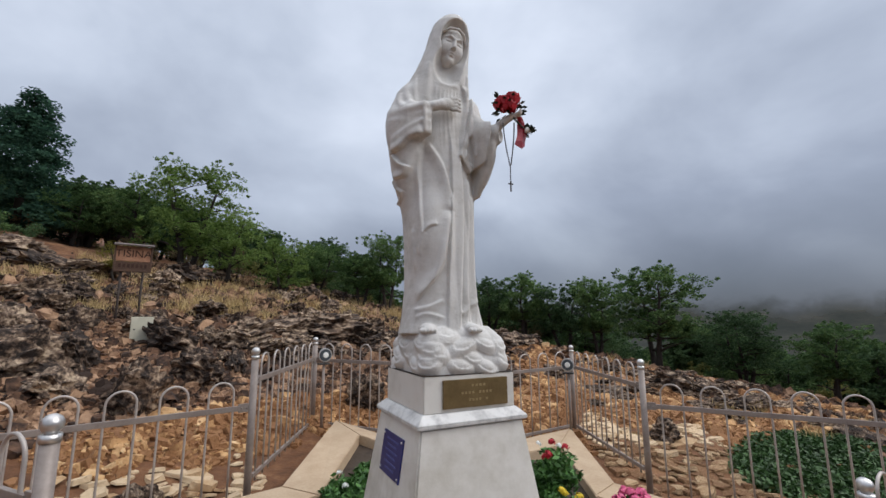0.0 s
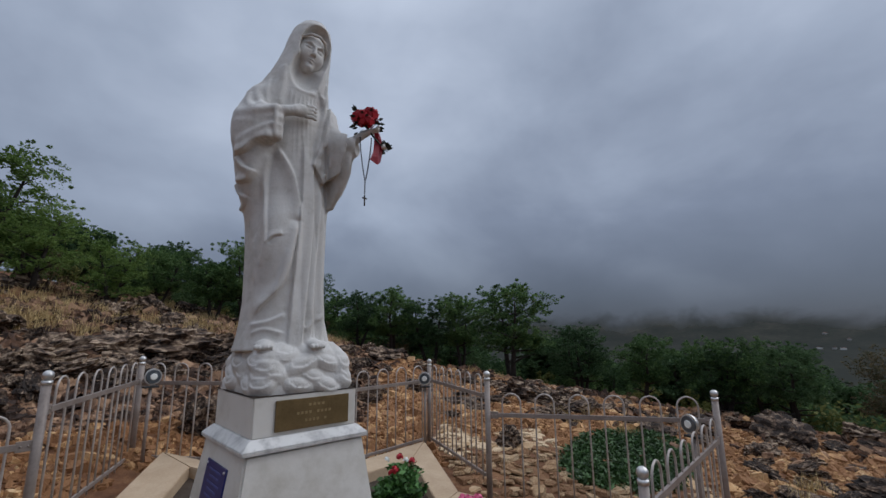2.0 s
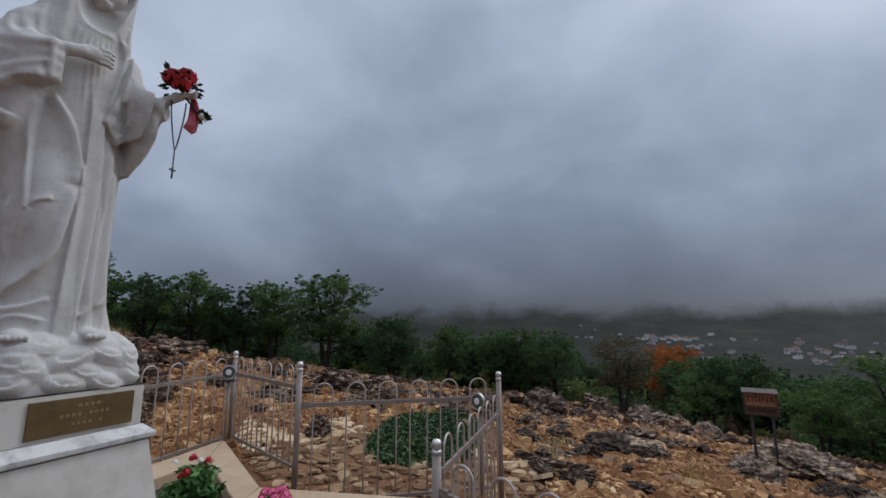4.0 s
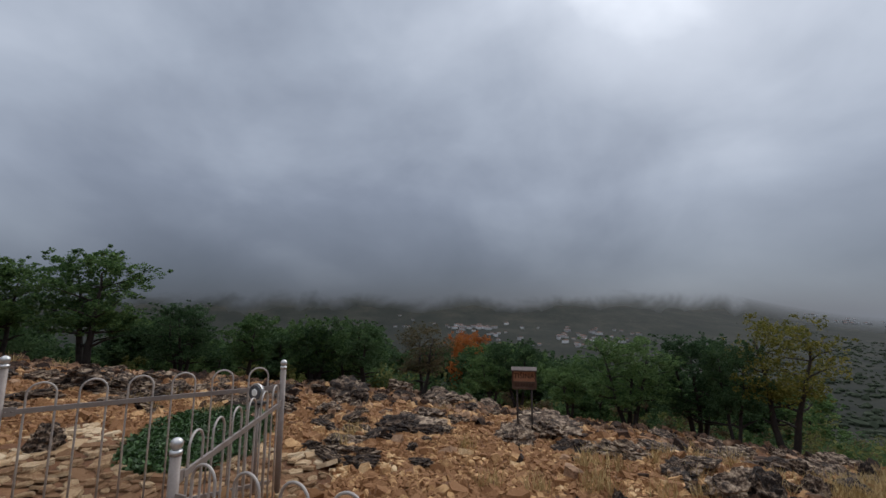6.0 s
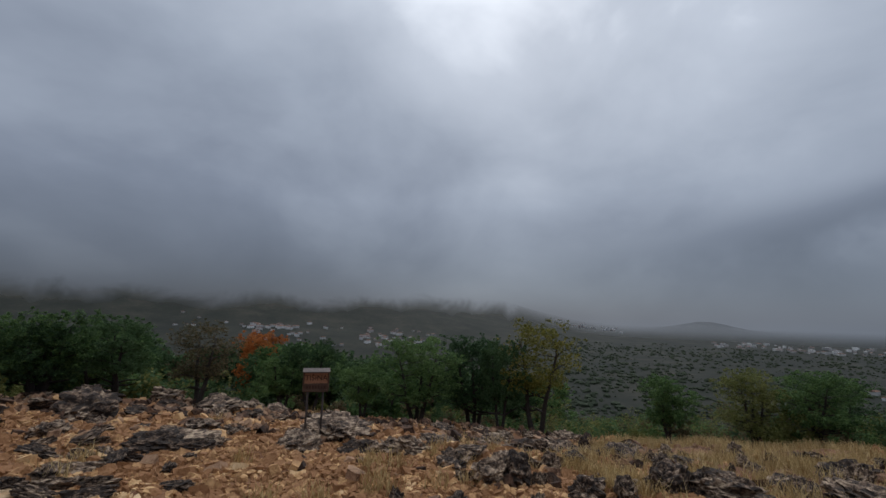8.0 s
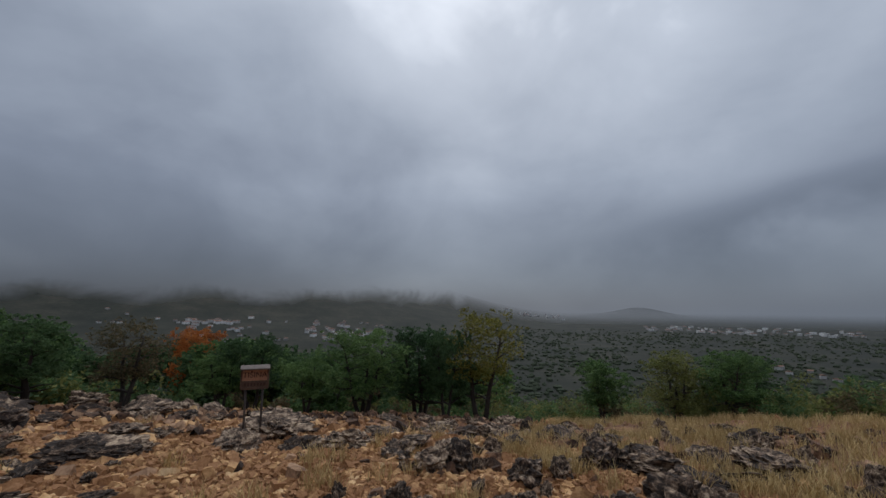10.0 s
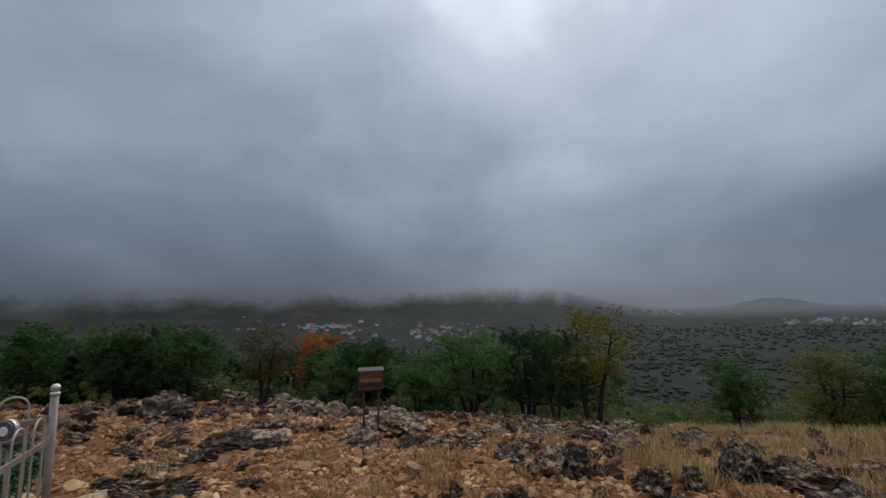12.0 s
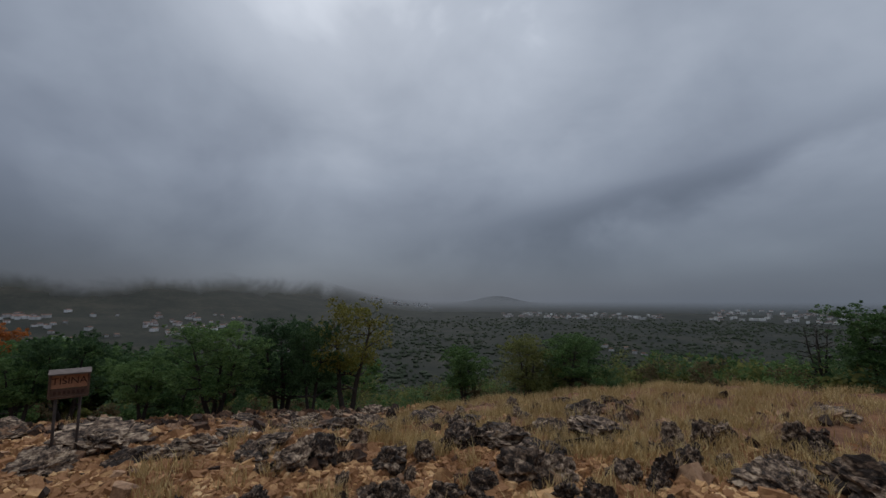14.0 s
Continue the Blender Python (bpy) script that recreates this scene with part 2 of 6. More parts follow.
M_BEDLEAF = material("geranium_leaf", (0.03, 0.085, 0.016), (0.075, 0.18, 0.035), 6, 0.6, island=0.5)
M_RED = material("red_petal", (0.33, 0.008, 0.018), (0.50, 0.018, 0.035), 14, 0.6, island=0.4)
M_RIBBON = material("dark_red_ribbon", (0.20, 0.005, 0.014), (0.30, 0.010, 0.024), 14, 0.5)
M_PINK = material("pink_petal", (0.55, 0.06, 0.17), (0.72, 0.16, 0.28), 14, 0.6, island=0.5)
M_YELLOW = material("yellow_petal", (0.62, 0.42, 0.015), (0.78, 0.58, 0.04), 14, 0.6, island=0.4)
M_WHITE = material("white_petal", (0.62, 0.62, 0.58), (0.78, 0.78, 0.74), 14, 0.6, island=0.3)
M_SOIL = material("bed_soil", (0.035, 0.024, 0.017), (0.075, 0.052, 0.036), 8, 0.95, 0.5, 40)
M_DARKLEAF = material("silk_leaf", (0.012, 0.018, 0.014), (0.03, 0.045, 0.03), 10, 0.6)
M_BEAD = material("dark_beads", (0.02, 0.016, 0.018), (0.06, 0.05, 0.05), 30, 0.4)


def leaf_material(name, c1, c2):
    """Matt leaves that let some light through."""
    m = material(name, c1, c2, 1.4, 0.75, island=0.5, random_tint=0.25, spec=0.15)
    t = m.node_tree
    b = t.nodes["Principled BSDF"]
    thin = t.nodes.new("ShaderNodeBsdfTranslucent")
    t.links.new(b.inputs["Base Color"].links[0].from_socket, thin.inputs[0])
    mix = t.nodes.new("ShaderNodeMixShader")
    mix.inputs[0].default_value = 0.45
    t.links.new(b.outputs[0], mix.inputs[1])
    t.links.new(thin.outputs[0], mix.inputs[2])
    t.links.new(mix.outputs[0], t.nodes["Material Output"].inputs[0])
    return m


LEAF = {
    "green": leaf_material("oak_leaf", (0.054, 0.104, 0.037), (0.151, 0.234, 0.081)),
    "dark": leaf_material("dark_oak_leaf", (0.038, 0.073, 0.033), (0.095, 0.156, 0.065)),
    "light": leaf_material("light_oak_leaf", (0.090, 0.150, 0.038), (0.200, 0.290, 0.080)),
    "olive": leaf_material("olive_leaf", (0.095, 0.115, 0.034), (0.205, 0.210, 0.070)),
    "yellow": leaf_material("yellowing_leaf", (0.115, 0.120, 0.026), (0.260, 0.225, 0.055)),
    "brown": leaf_material("browning_leaf", (0.070, 0.068, 0.036), (0.160, 0.120, 0.066)),
    "orange": leaf_material("orange_autumn_leaf", (0.36, 0.115, 0.030), (0.58, 0.25, 0.075)),
    "pine": leaf_material("conifer_needles", (0.028, 0.068, 0.045), (0.068, 0.142, 0.085)),
}
M_FARWOOD = material("hedgerow_leaf", (0.032, 0.041, 0.027), (0.047, 0.058, 0.037), 0.02, 0.95, c3=(0.064, 0.075, 0.047), spec=0.1, fine=0.3)
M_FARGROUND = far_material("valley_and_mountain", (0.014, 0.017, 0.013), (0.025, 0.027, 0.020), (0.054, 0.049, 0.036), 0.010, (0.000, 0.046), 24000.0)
M_FARWALL = material("house_render", (0.36, 0.35, 0.34), (0.58, 0.57, 0.56), 0.03, 0.9, c3=(0.76, 0.75, 0.74), spec=0.1, fine=0.3, random_tint=0.5)
M_FARROOF = material("clay_roof", (0.13, 0.080, 0.062), (0.19, 0.115, 0.088), 0.03, 0.9, c3=(0.25, 0.16, 0.13), spec=0.1, fine=0.3, random_tint=0.5)
M_FARPANE = material("dark_window", (0.05, 0.055, 0.06), (0.08, 0.085, 0.09), 0.03, 0.5)


# ---- mesh helpers ----
def mesh_object(name, verts, faces, mat, smooth=False, parent=None, label=""):
    me = bpy.data.meshes.new(name)
    me.from_pydata([tuple(v) for v in verts], [], [tuple(f) for f in faces])
    me.materials.append(mat)
    if smooth:
        me.polygons.foreach_set("use_smooth", [True] * len(me.polygons))
    me.update()
    ob = new(name, me)
    if parent is not None:
        ob.parent = parent
    if label:
        ob["label"] = label
    return ob


def part(name, bm, mat, parent=None, label="", smooth=False):
    """Links a bmesh as one mesh object under a thing or a part."""
    me = bpy.data.meshes.new(name)
    bm.to_mesh(me)
    bm.free()
    me.materials.append(mat)
    if smooth:
        me.polygons.foreach_set("use_smooth", [True] * len(me.polygons))
    ob = new(name, me)
    if parent is not None:
        ob.parent = parent
    if label:
        ob["label"] = label
    return ob


def thing(name, label, category, group="", x=0.0, y=0.0, z=0.0, rz=0.0):
    ob = new(name)
    ob.matrix_basis = pose(x, y, z, 0, 0, rz)
    return tagged(ob, label, category, group)


def box(bm, cx, cy, cz, sx, sy, sz, m=None, bevel=0.0):
    """A bevelled box added to a bmesh."""
    t = Matrix.LocRotScale((cx, cy, cz), None, (sx, sy, sz))
    got = bmesh.ops.create_cube(bm, size=1.0, matrix=(m @ t) if m is not None else t)
    if bevel:
        edges = list({e for v in got["verts"] for e in v.link_edges})
        bmesh.ops.bevel(bm, geom=edges, offset=bevel, segments=2, affect="EDGES", profile=0.7)
    return bm


def tube(bm, pts, radii, sides=8, cap=True):
    """A tube along points."""
    rings = []
    pts = [Vector(p) for p in pts]
    side = None
    for i, p in enumerate(pts):
        d = (pts[min(i + 1, len(pts) - 1)] - pts[max(i - 1, 0)]).normalized()
        if side is None:
            side = d.cross(Vector((0.31, 0.9, 0.2))).normalized()
        side = (side - d * side.dot(d)).normalized()
        over = d.cross(side)
        r = radii[i] if isinstance(radii, (list, tuple)) else radii
        rings.append([bm.verts.new(p + (side * math.cos(a) + over * math.sin(a)) * r) for a in (2 * math.pi * k / sides for k in range(sides))])
    for a, b in zip(rings, rings[1:]):
        for k in range(sides):
            bm.faces.new((a[k], a[(k + 1) % sides], b[(k + 1) % sides], b[k]))
    if cap:
        bm.faces.new(rings[0][::-1])
        bm.faces.new(rings[-1])
    return bm


def ball(bm, c, r, sx=1.0, sy=1.0, sz=1.0, rot=None, u=16, v=10):
    m = Matrix.LocRotScale(c, rot, (r * sx, r * sy, r * sz))
    bmesh.ops.create_uvsphere(bm, u_segments=u, v_segments=v, radius=1.0, matrix=m)
    return bm


# ---- ground ----
COEF = [-0.121, 0.961, 1.007, -0.111, -0.265, -0.837, -0.640, -0.150, -0.145, 0.429, 0.056, -0.489, -0.418, 0.233, 0.025]


def smooth01(a, b, x):
    t = np.clip((x - a) / (b - a), 0, 1)
    return t * t * (3 - 2 * t)


def near_height(x, y):
    u, v = x / 10, y / 10
    h, k = 0, 0
    for i in range(5):
        for j in range(5 - i):
            h = h + COEF[k] * u**i * v**j
            k += 1
    return h


def height(x, y):
    """The hillside near the shrine, the slope down to the valley, the plain and the mountain opposite."""
    x, y = np.asarray(x, float), np.asarray(y, float)
    r = np.hypot(x, y) + 1e-6
    lim = np.minimum(1.0, 19.0 / r)
    near = near_height(x * lim, y * lim)
    bearing = np.degrees(np.arctan2(y, x))
    near = near - 0.22 * smooth01(7, 12, r) * smooth01(-20, -42, bearing) * (1 - smooth01(-100, -125, bearing))
    level = smooth01(2.5, 4.3, r)
    near = near * level + (-0.054 * x + 0.060 * y - 0.14) * (1 - level)
    head = np.degrees(np.arctan2(y, x))
    hill = smooth01(80, 125, head) + smooth01(-115, -165, head) * (head < 0)
    hill = np.clip(hill, 0, 1)
    down = np.clip((r - 19.0), 0, None)
    valley = -90 + 0.0345 * np.clip(r - 2200, 0, None)
    fall = np.maximum(near - 0.16 * down - 0.0012 * down**2, valley)
    fall = np.where(r > 150, np.minimum(fall, near - 0.3 * down + 12), fall)
    fall = np.maximum(fall, valley)
    rise = near + 0.18 * down
    far = fall * (1 - hill) + np.minimum(rise, 260) * hill
    mount = smooth01(-30, 12, head) * (1 - smooth01(80, 120, head))
    far = far + mount * (np.clip(r - 700, 0, 700) * 0.085 + np.clip(r - 1400, 0, 2200) * 0.26)
    knoll = 74 * np.exp(-(((x - 2790) / 230) ** 2 + ((y + 2150) / 200) ** 2))
    return far + knoll


def bumps(x, y):
    return 0.05 * np.sin(2.1 * x + 0.7 * y) * np.sin(1.7 * y - 0.4 * x) + 0.025 * np.sin(5.3 * x + 1.1) * np.sin(4.7 * y + 0.3 * x)


def ground_sheet():
    rng = np.random.default_rng(3)
    radii = np.r_[0, np.geomspace(0.5, 26, 120), np.geomspace(28, 5000, 70)]
    na = 300
    ang = np.arange(na) * 2 * math.pi / na
    rr, aa = np.meshgrid(radii[1:], ang, indexing="ij")
    x, y = rr * np.cos(aa), rr * np.sin(aa)
    fade = smooth01(3.4, 5.0, rr) * (1 - smooth01(20, 40, rr))
    z = height(x, y) + fade * (bumps(x, y) * 1.3 + rng.normal(0, 0.015, x.shape)) - 0.02
    verts = [(0, 0, float(height(0, 0)))] + list(zip(x.ravel(), y.ravel(), z.ravel()))
    n = len(radii) - 1
    faces = [(0, 1 + k, 1 + (k + 1) % na) for k in range(na)]
    split = None
    for i in range(n - 1):
        if split is None and radii[1 + i] > 60:
            split = len(faces)
        for k in range(na):
            a, b = 1 + i * na + k, 1 + i * na + (k + 1) % na
            faces.append((a, a + na, b + na, b))
    ob = mesh_object("ground", verts, faces, M_GROUND, True)
    # beyond 60 m the sheet carries the haze in its material's alpha
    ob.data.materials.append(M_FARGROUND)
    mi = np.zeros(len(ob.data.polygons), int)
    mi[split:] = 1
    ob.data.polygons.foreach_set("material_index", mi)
    return tagged(ob, "stony red earth hillside falling to a misty valley and mountain", "ground", kind="structure")


ground = ground_sheet()


def lie(x, y):
    """The ground's height, with its small unevenness."""
    r = math.hypot(x, y)
    f = float(smooth01(3.4, 5.0, r) * (1 - smooth01(20, 40, r)))
    return float(height(x, y)) + f * float(bumps(x, y)) * 1.3 - 0.02


# ---- star-shaped fence ----
RS = 2.1


def deck_z(x, y):
    return -0.054 * x + 0.060 * y


def star(k, scale=1.0):
    """Corner k of the twelve of the star: even ones are the tips, odd ones the notches."""
    a = radians(30 * k)
    q = RS * (math.sqrt(3) if k % 2 == 0 else 1.0) * scale
    return q * math.cos(a), q * math.sin(a)


fence = thing("star_fence", "star-shaped brown-grey steel fence with hooped bars and ball-capped posts", "fence")


def fence_post(x, y, z0, z1):
    bm = bmesh.new()
    tube(bm, [(x, y, z0), (x, y, z1 - 0.05)], 0.030, 14)
    shaft = part("post", bm, M_STEEL, fence, smooth=True)
    bm = bmesh.new()
    tube(bm, [(x, y, z1 - 0.062), (x, y, z1 - 0.035)], 0.034, 14)
    tube(bm, [(x, y, z1 - 0.035), (x, y, z1 - 0.012)], 0.02, 12)
    ball(bm, (x, y, z1), 0.036, u=14, v=10)
    part("ball_cap", bm, M_STEEL_BRIGHT, shaft, "bright steel ball", True)


def fence_panel(a, b, top, loops=6, drop=0.965):
    """A level panel between two posts: two rails and hoops of thin bar that rise above the upper rail."""
    (ax, ay), (bx, by) = a, b
    long = math.hypot(bx - ax, by - ay)
    m = pose(ax, ay, top, 0, 0, math.degrees(math.atan2(by - ay, bx - ax)))
    bm = bmesh.new()
    box(bm, long / 2, 0, -0.215, long - 0.20, 0.022, 0.042, m, 0.004)
    rail = part("upper_rail", bm, M_STEEL, fence)
    bm = bmesh.new()
    box(bm, long / 2, 0, -drop, long - 0.16, 0.022, 0.035, m, 0.004)
    part("lower_rail", bm, M_STEEL, rail)
    for s in (0.065, long - 0.065):
        bm = bmesh.new()
        box(bm, s, 0, -0.215, 0.09, 0.012, 0.07, m, 0.003)
        for k in (-0.02, 0.02):
            ball(bm, m @ Vector((s + k, 0.008, -0.215)), 0.008, u=8, v=6)
        part("bracket", bm, M_STEEL, rail)
    pitch = (long - 0.16) / loops
    w = pitch * 0.28
    for k in range(loops):
        c = 0.08 + pitch * (k + 0.5)
        pts = [(c - w, 0, -drop - 0.055), (c - w, 0, -0.5), (c - w, 0, -w)]
        pts += [(c - w * math.cos(t), 0, -w + w * math.sin(t)) for t in (math.pi * i / 12 for i in range(1, 12))]
        pts += [(c + w, 0, -w), (c + w, 0, -0.5), (c + w, 0, -drop - 0.055)]
        bm = bmesh.new()
        tube(bm, [m @ Vector(p) for p in pts], 0.0085, 8)
        part("hoop", bm, M_HOOP, rail, smooth=True)


def floodlight(k, top):
    """A round lamp on a short post inside a tip of the star, turned to the statue."""
    tx, ty = CORNER[k][0] * 0.905, CORNER[k][1] * 0.905
    z = top - 0.90
    ob = thing("floodlight", "round grey steel floodlight on a short post", "floodlight", "lamps in the tips of the fence", tx, ty, z, math.degrees(math.atan2(-ty, -tx)))
    bm = bmesh.new()
    tube(bm, [(0, 0, -0.05), (0, 0, 0.78)], 0.018, 10)
    part("pole", bm, M_STEEL, ob, smooth=True)
    bm = bmesh.new()
    box(bm, 0, 0, 0.79, 0.09, 0.14, 0.02, bevel=0.004)
    part("bracket", bm, M_DARK, ob)
    bm = bmesh.new()
    tube(bm, [(-0.015, 0, 0.895), (0.01, 0, 0.897), (0.04, 0, 0.90), (0.05, 0, 0.90)], [0.045, 0.078, 0.088, 0.086], 24)
    part("housing", bm, M_STEEL_BRIGHT, ob)
    bm = bmesh.new()
    tube(bm, [(0.05, 0, 0.90), (0.062, 0, 0.90)], [0.074, 0.070], 24)
    part("lens", bm, M_GLASS_LAMP, ob, "dark glass lens")
    bm = bmesh.new()
    tube(bm, [(0.062, 0, 0.90), (0.068, 0, 0.90)], [0.036, 0.030], 16)
    part("bulb", bm, M_WHITE, ob, "white lamp centre")


# where a post stands off the true star, and the height of its cap
POST_AT = {0: (3.60, -0.11, 0.945), 1: (1.835, 1.186, 1.105), 2: (1.974, 3.082, 1.136), 4: (-1.594, 3.172, 1.277), 5: (-1.799, 1.07, 1.27),
           7: (-1.911, -1.097, 1.167), 10: (1.42, -3.05, 0.70), 11: (1.588, -0.985, 0.733)}
CORNER = []
for k in range(12):
    x, y = star(k)
    x, y, z = POST_AT.get(k, (x, y, deck_z(x, y) + 1.06))
    CORNER.append((x, y))
    fence_post(x, y, min(deck_z(x, y), float(height(x, y))) - 0.15, z)
# tops of the hoops, panel by panel: the panels are level and step with the ground
HOOP_TOP = {0: 0.91, 1: 1.09, 2: 1.085, 3: 1.23, 4: 1.245, 5: 1.03, 6: 1.11, 11: 0.745, 10: 0.65, 9: 0.80}
for k in range(12):
    a, b = CORNER[k], CORNER[(k + 1) % 12]
    fence_panel(a, b, HOOP_TOP.get(k, 0.95), 6, 1.16 if k in (0, 11) else 1.0)
for k, z in ((0, 0.70), (2, 0.93), (4, 1.10)):
    floodlight(k, z)


# ---- star-shaped flower bed ----
# where a corner of the coping stands off the line to its post
COPING_AT = {1: (1.46, 1.15), 2: (1.80, 2.84), 4: (-1.28, 3.00), 5: (-1.53, 1.08)}


def coping_corner(k, inner=False):
    """A corner of the coping, outer or inner edge, with the height of its top: it sinks on the downhill side."""
    x, y = COPING_AT.get(k, (CORNER[k][0] * 0.86, CORNER[k][1] * 0.86))
    q = (0.74 if k % 2 == 0 else 0.78) if inner else 1.0
    z = deck_z(x, y) + 0.03 - {0: 0.12, 11: 0.08, 10: 0.08}.get(k, 0.0)
    return x * q, y * q, z


def star_kerb():
    """Twelve mitred coping slabs round the bed."""
    root = thing("flower_bed", "star-shaped flower bed with sandstone coping", "flower bed")
    for k in range(12):
        k1 = (k + 1) % 12
        bm = bmesh.new()
        low, top = [], []
        for x, y, z in (coping_corner(k), coping_corner(k1), coping_corner(k1, True), coping_corner(k, True)):
            low.append(bm.verts.new((x, y, z - 0.22)))
            top.append(bm.verts.new((x, y, z)))
        bm.faces.new(low[::-1])
        bm.faces.new(top)
        for j in range(4):
            bm.faces.new((low[j], low[(j + 1) % 4], top[(j + 1) % 4], top[j]))
        bmesh.ops.bevel(bm, geom=[e for e in bm.edges if all(v in top for v in e.verts)], offset=0.008, segments=2, affect="EDGES")
        part("coping_slab", bm, M_COPING, root)
    bm = bmesh.new()
    rim = [bm.verts.new((x * 1.01, y * 1.01, max(z - 0.10, deck_z(x, y) - 0.10))) for x, y, z in (coping_corner(k, True) for k in range(12))]
    hub = bm.verts.new((PX, PY, deck_z(PX, PY) - 0.06))
    for k in range(12):
        bm.faces.new((rim[k], rim[(k + 1) % 12], hub))
    part("soil", bm, M_SOIL, root, "dark planting soil")
    return root


PX, PY, PR = -0.31, -0.055, 18.0
star_kerb()

# ---- pedestal ----


def frustum(bm, s0, z0, s1, z1, bevel=0.006):
    vs = [bm.verts.new((sx * s, sy * s, z)) for s, z in ((s0, z0), (s1, z1)) for sx, sy in ((-1, -1), (1, -1), (1, 1), (-1, 1))]
    bm.faces.new(vs[3::-1])
    bm.faces.new(vs[4:])
    for j in range(4):
        bm.faces.new((vs[j], vs[(j + 1) % 4], vs[4 + (j + 1) % 4], vs[4 + j]))
    if bevel:
        bmesh.ops.bevel(bm, geom=list({e for v in vs for e in v.link_edges}), offset=bevel, segments=2, affect="EDGES")
    return bm


def pedestal():
    ob = thing("pedestal", "pale stone pedestal with tapering base and plaques", "pedestal", x=PX, y=PY, rz=PR)
    part("base_block", frustum(bmesh.new(), 0.485, -0.08, 0.335, 0.945, 0.010), M_PEDESTAL, ob)
    bm = bmesh.new()
    frustum(bm, 0.357, 0.945, 0.360, 0.965, 0.003)
    frustum(bm, 0.360, 0.966, 0.312, 1.012, 0.003)
    part("cornice", bm, M_VEINED, ob, "grey-veined marble cornice")
    part("upper_block", frustum(bmesh.new(), 0.303, 1.012, 0.303, 1.217, 0.005), M_PEDESTAL, ob)
    for half, z in ((0.3375, 0.9405), (0.3050, 1.2150)):
        part("joint", frustum(bmesh.new(), half, z, half, z + 0.004, 0), M_SOIL, ob, "dark open joint between the blocks")
    # bronze plate on the front of the upper block
    bm = bmesh.new()
    box(bm, 0.03, -0.309, 1.112, 0.435, 0.012, 0.158, bevel=0.003)
    plate = part("bronze_plaque", bm, M_BRONZE, ob, "worn bronze plaque with faint raised lines")
    for z, w, x0 in ((1.155, 0.13, 0.03), (1.115, 0.26, 0.03), (1.075, 0.16, 0.03)):
        n = int(w / 0.022)
        for i in range(n):
            if (i * 7 + int(z * 1000)) % 5 == 0:
                continue
            bm = bmesh.new()
            box(bm, x0 - w / 2 + w * (i + 0.5) / n, -0.3155, z, w / n * 0.6, 0.003, 0.014)
            part("letter_bar", bm, M_BRONZE_TEXT, plate)
    # blue plate on the side of the base block, lying on its slope
    lean = math.degrees(math.atan2(0.15, 1.025))
    m = pose(-0.3690, 0.02, 0.735, 0, lean, 0)
    bm = bmesh.new()
    box(bm, 0, 0, 0, 0.010, 0.33, 0.235, m, 0.003)
    plate = part("blue_plaque", bm, M_BLUE, ob, "dark blue enamel plaque with faint lines")
    for i in range(6):
        bm = bmesh.new()
        box(bm, -0.006, 0.0, 0.08 - i * 0.032, 0.002, 0.20 - 0.05 * (i % 2), 0.010, m)
        part("letter_line", bm, M_BLUE_TEXT, plate)
    for sy in (-0.145, 0.145):
        for sz in (-0.098, 0.098):
            bm = bmesh.new()
            ball(bm, m @ Vector((-0.007, sy, sz)), 0.007, u=8, v=6)
            part("screw", bm, M_STEEL_BRIGHT, plate, smooth=True)
    return ob


pedestal()


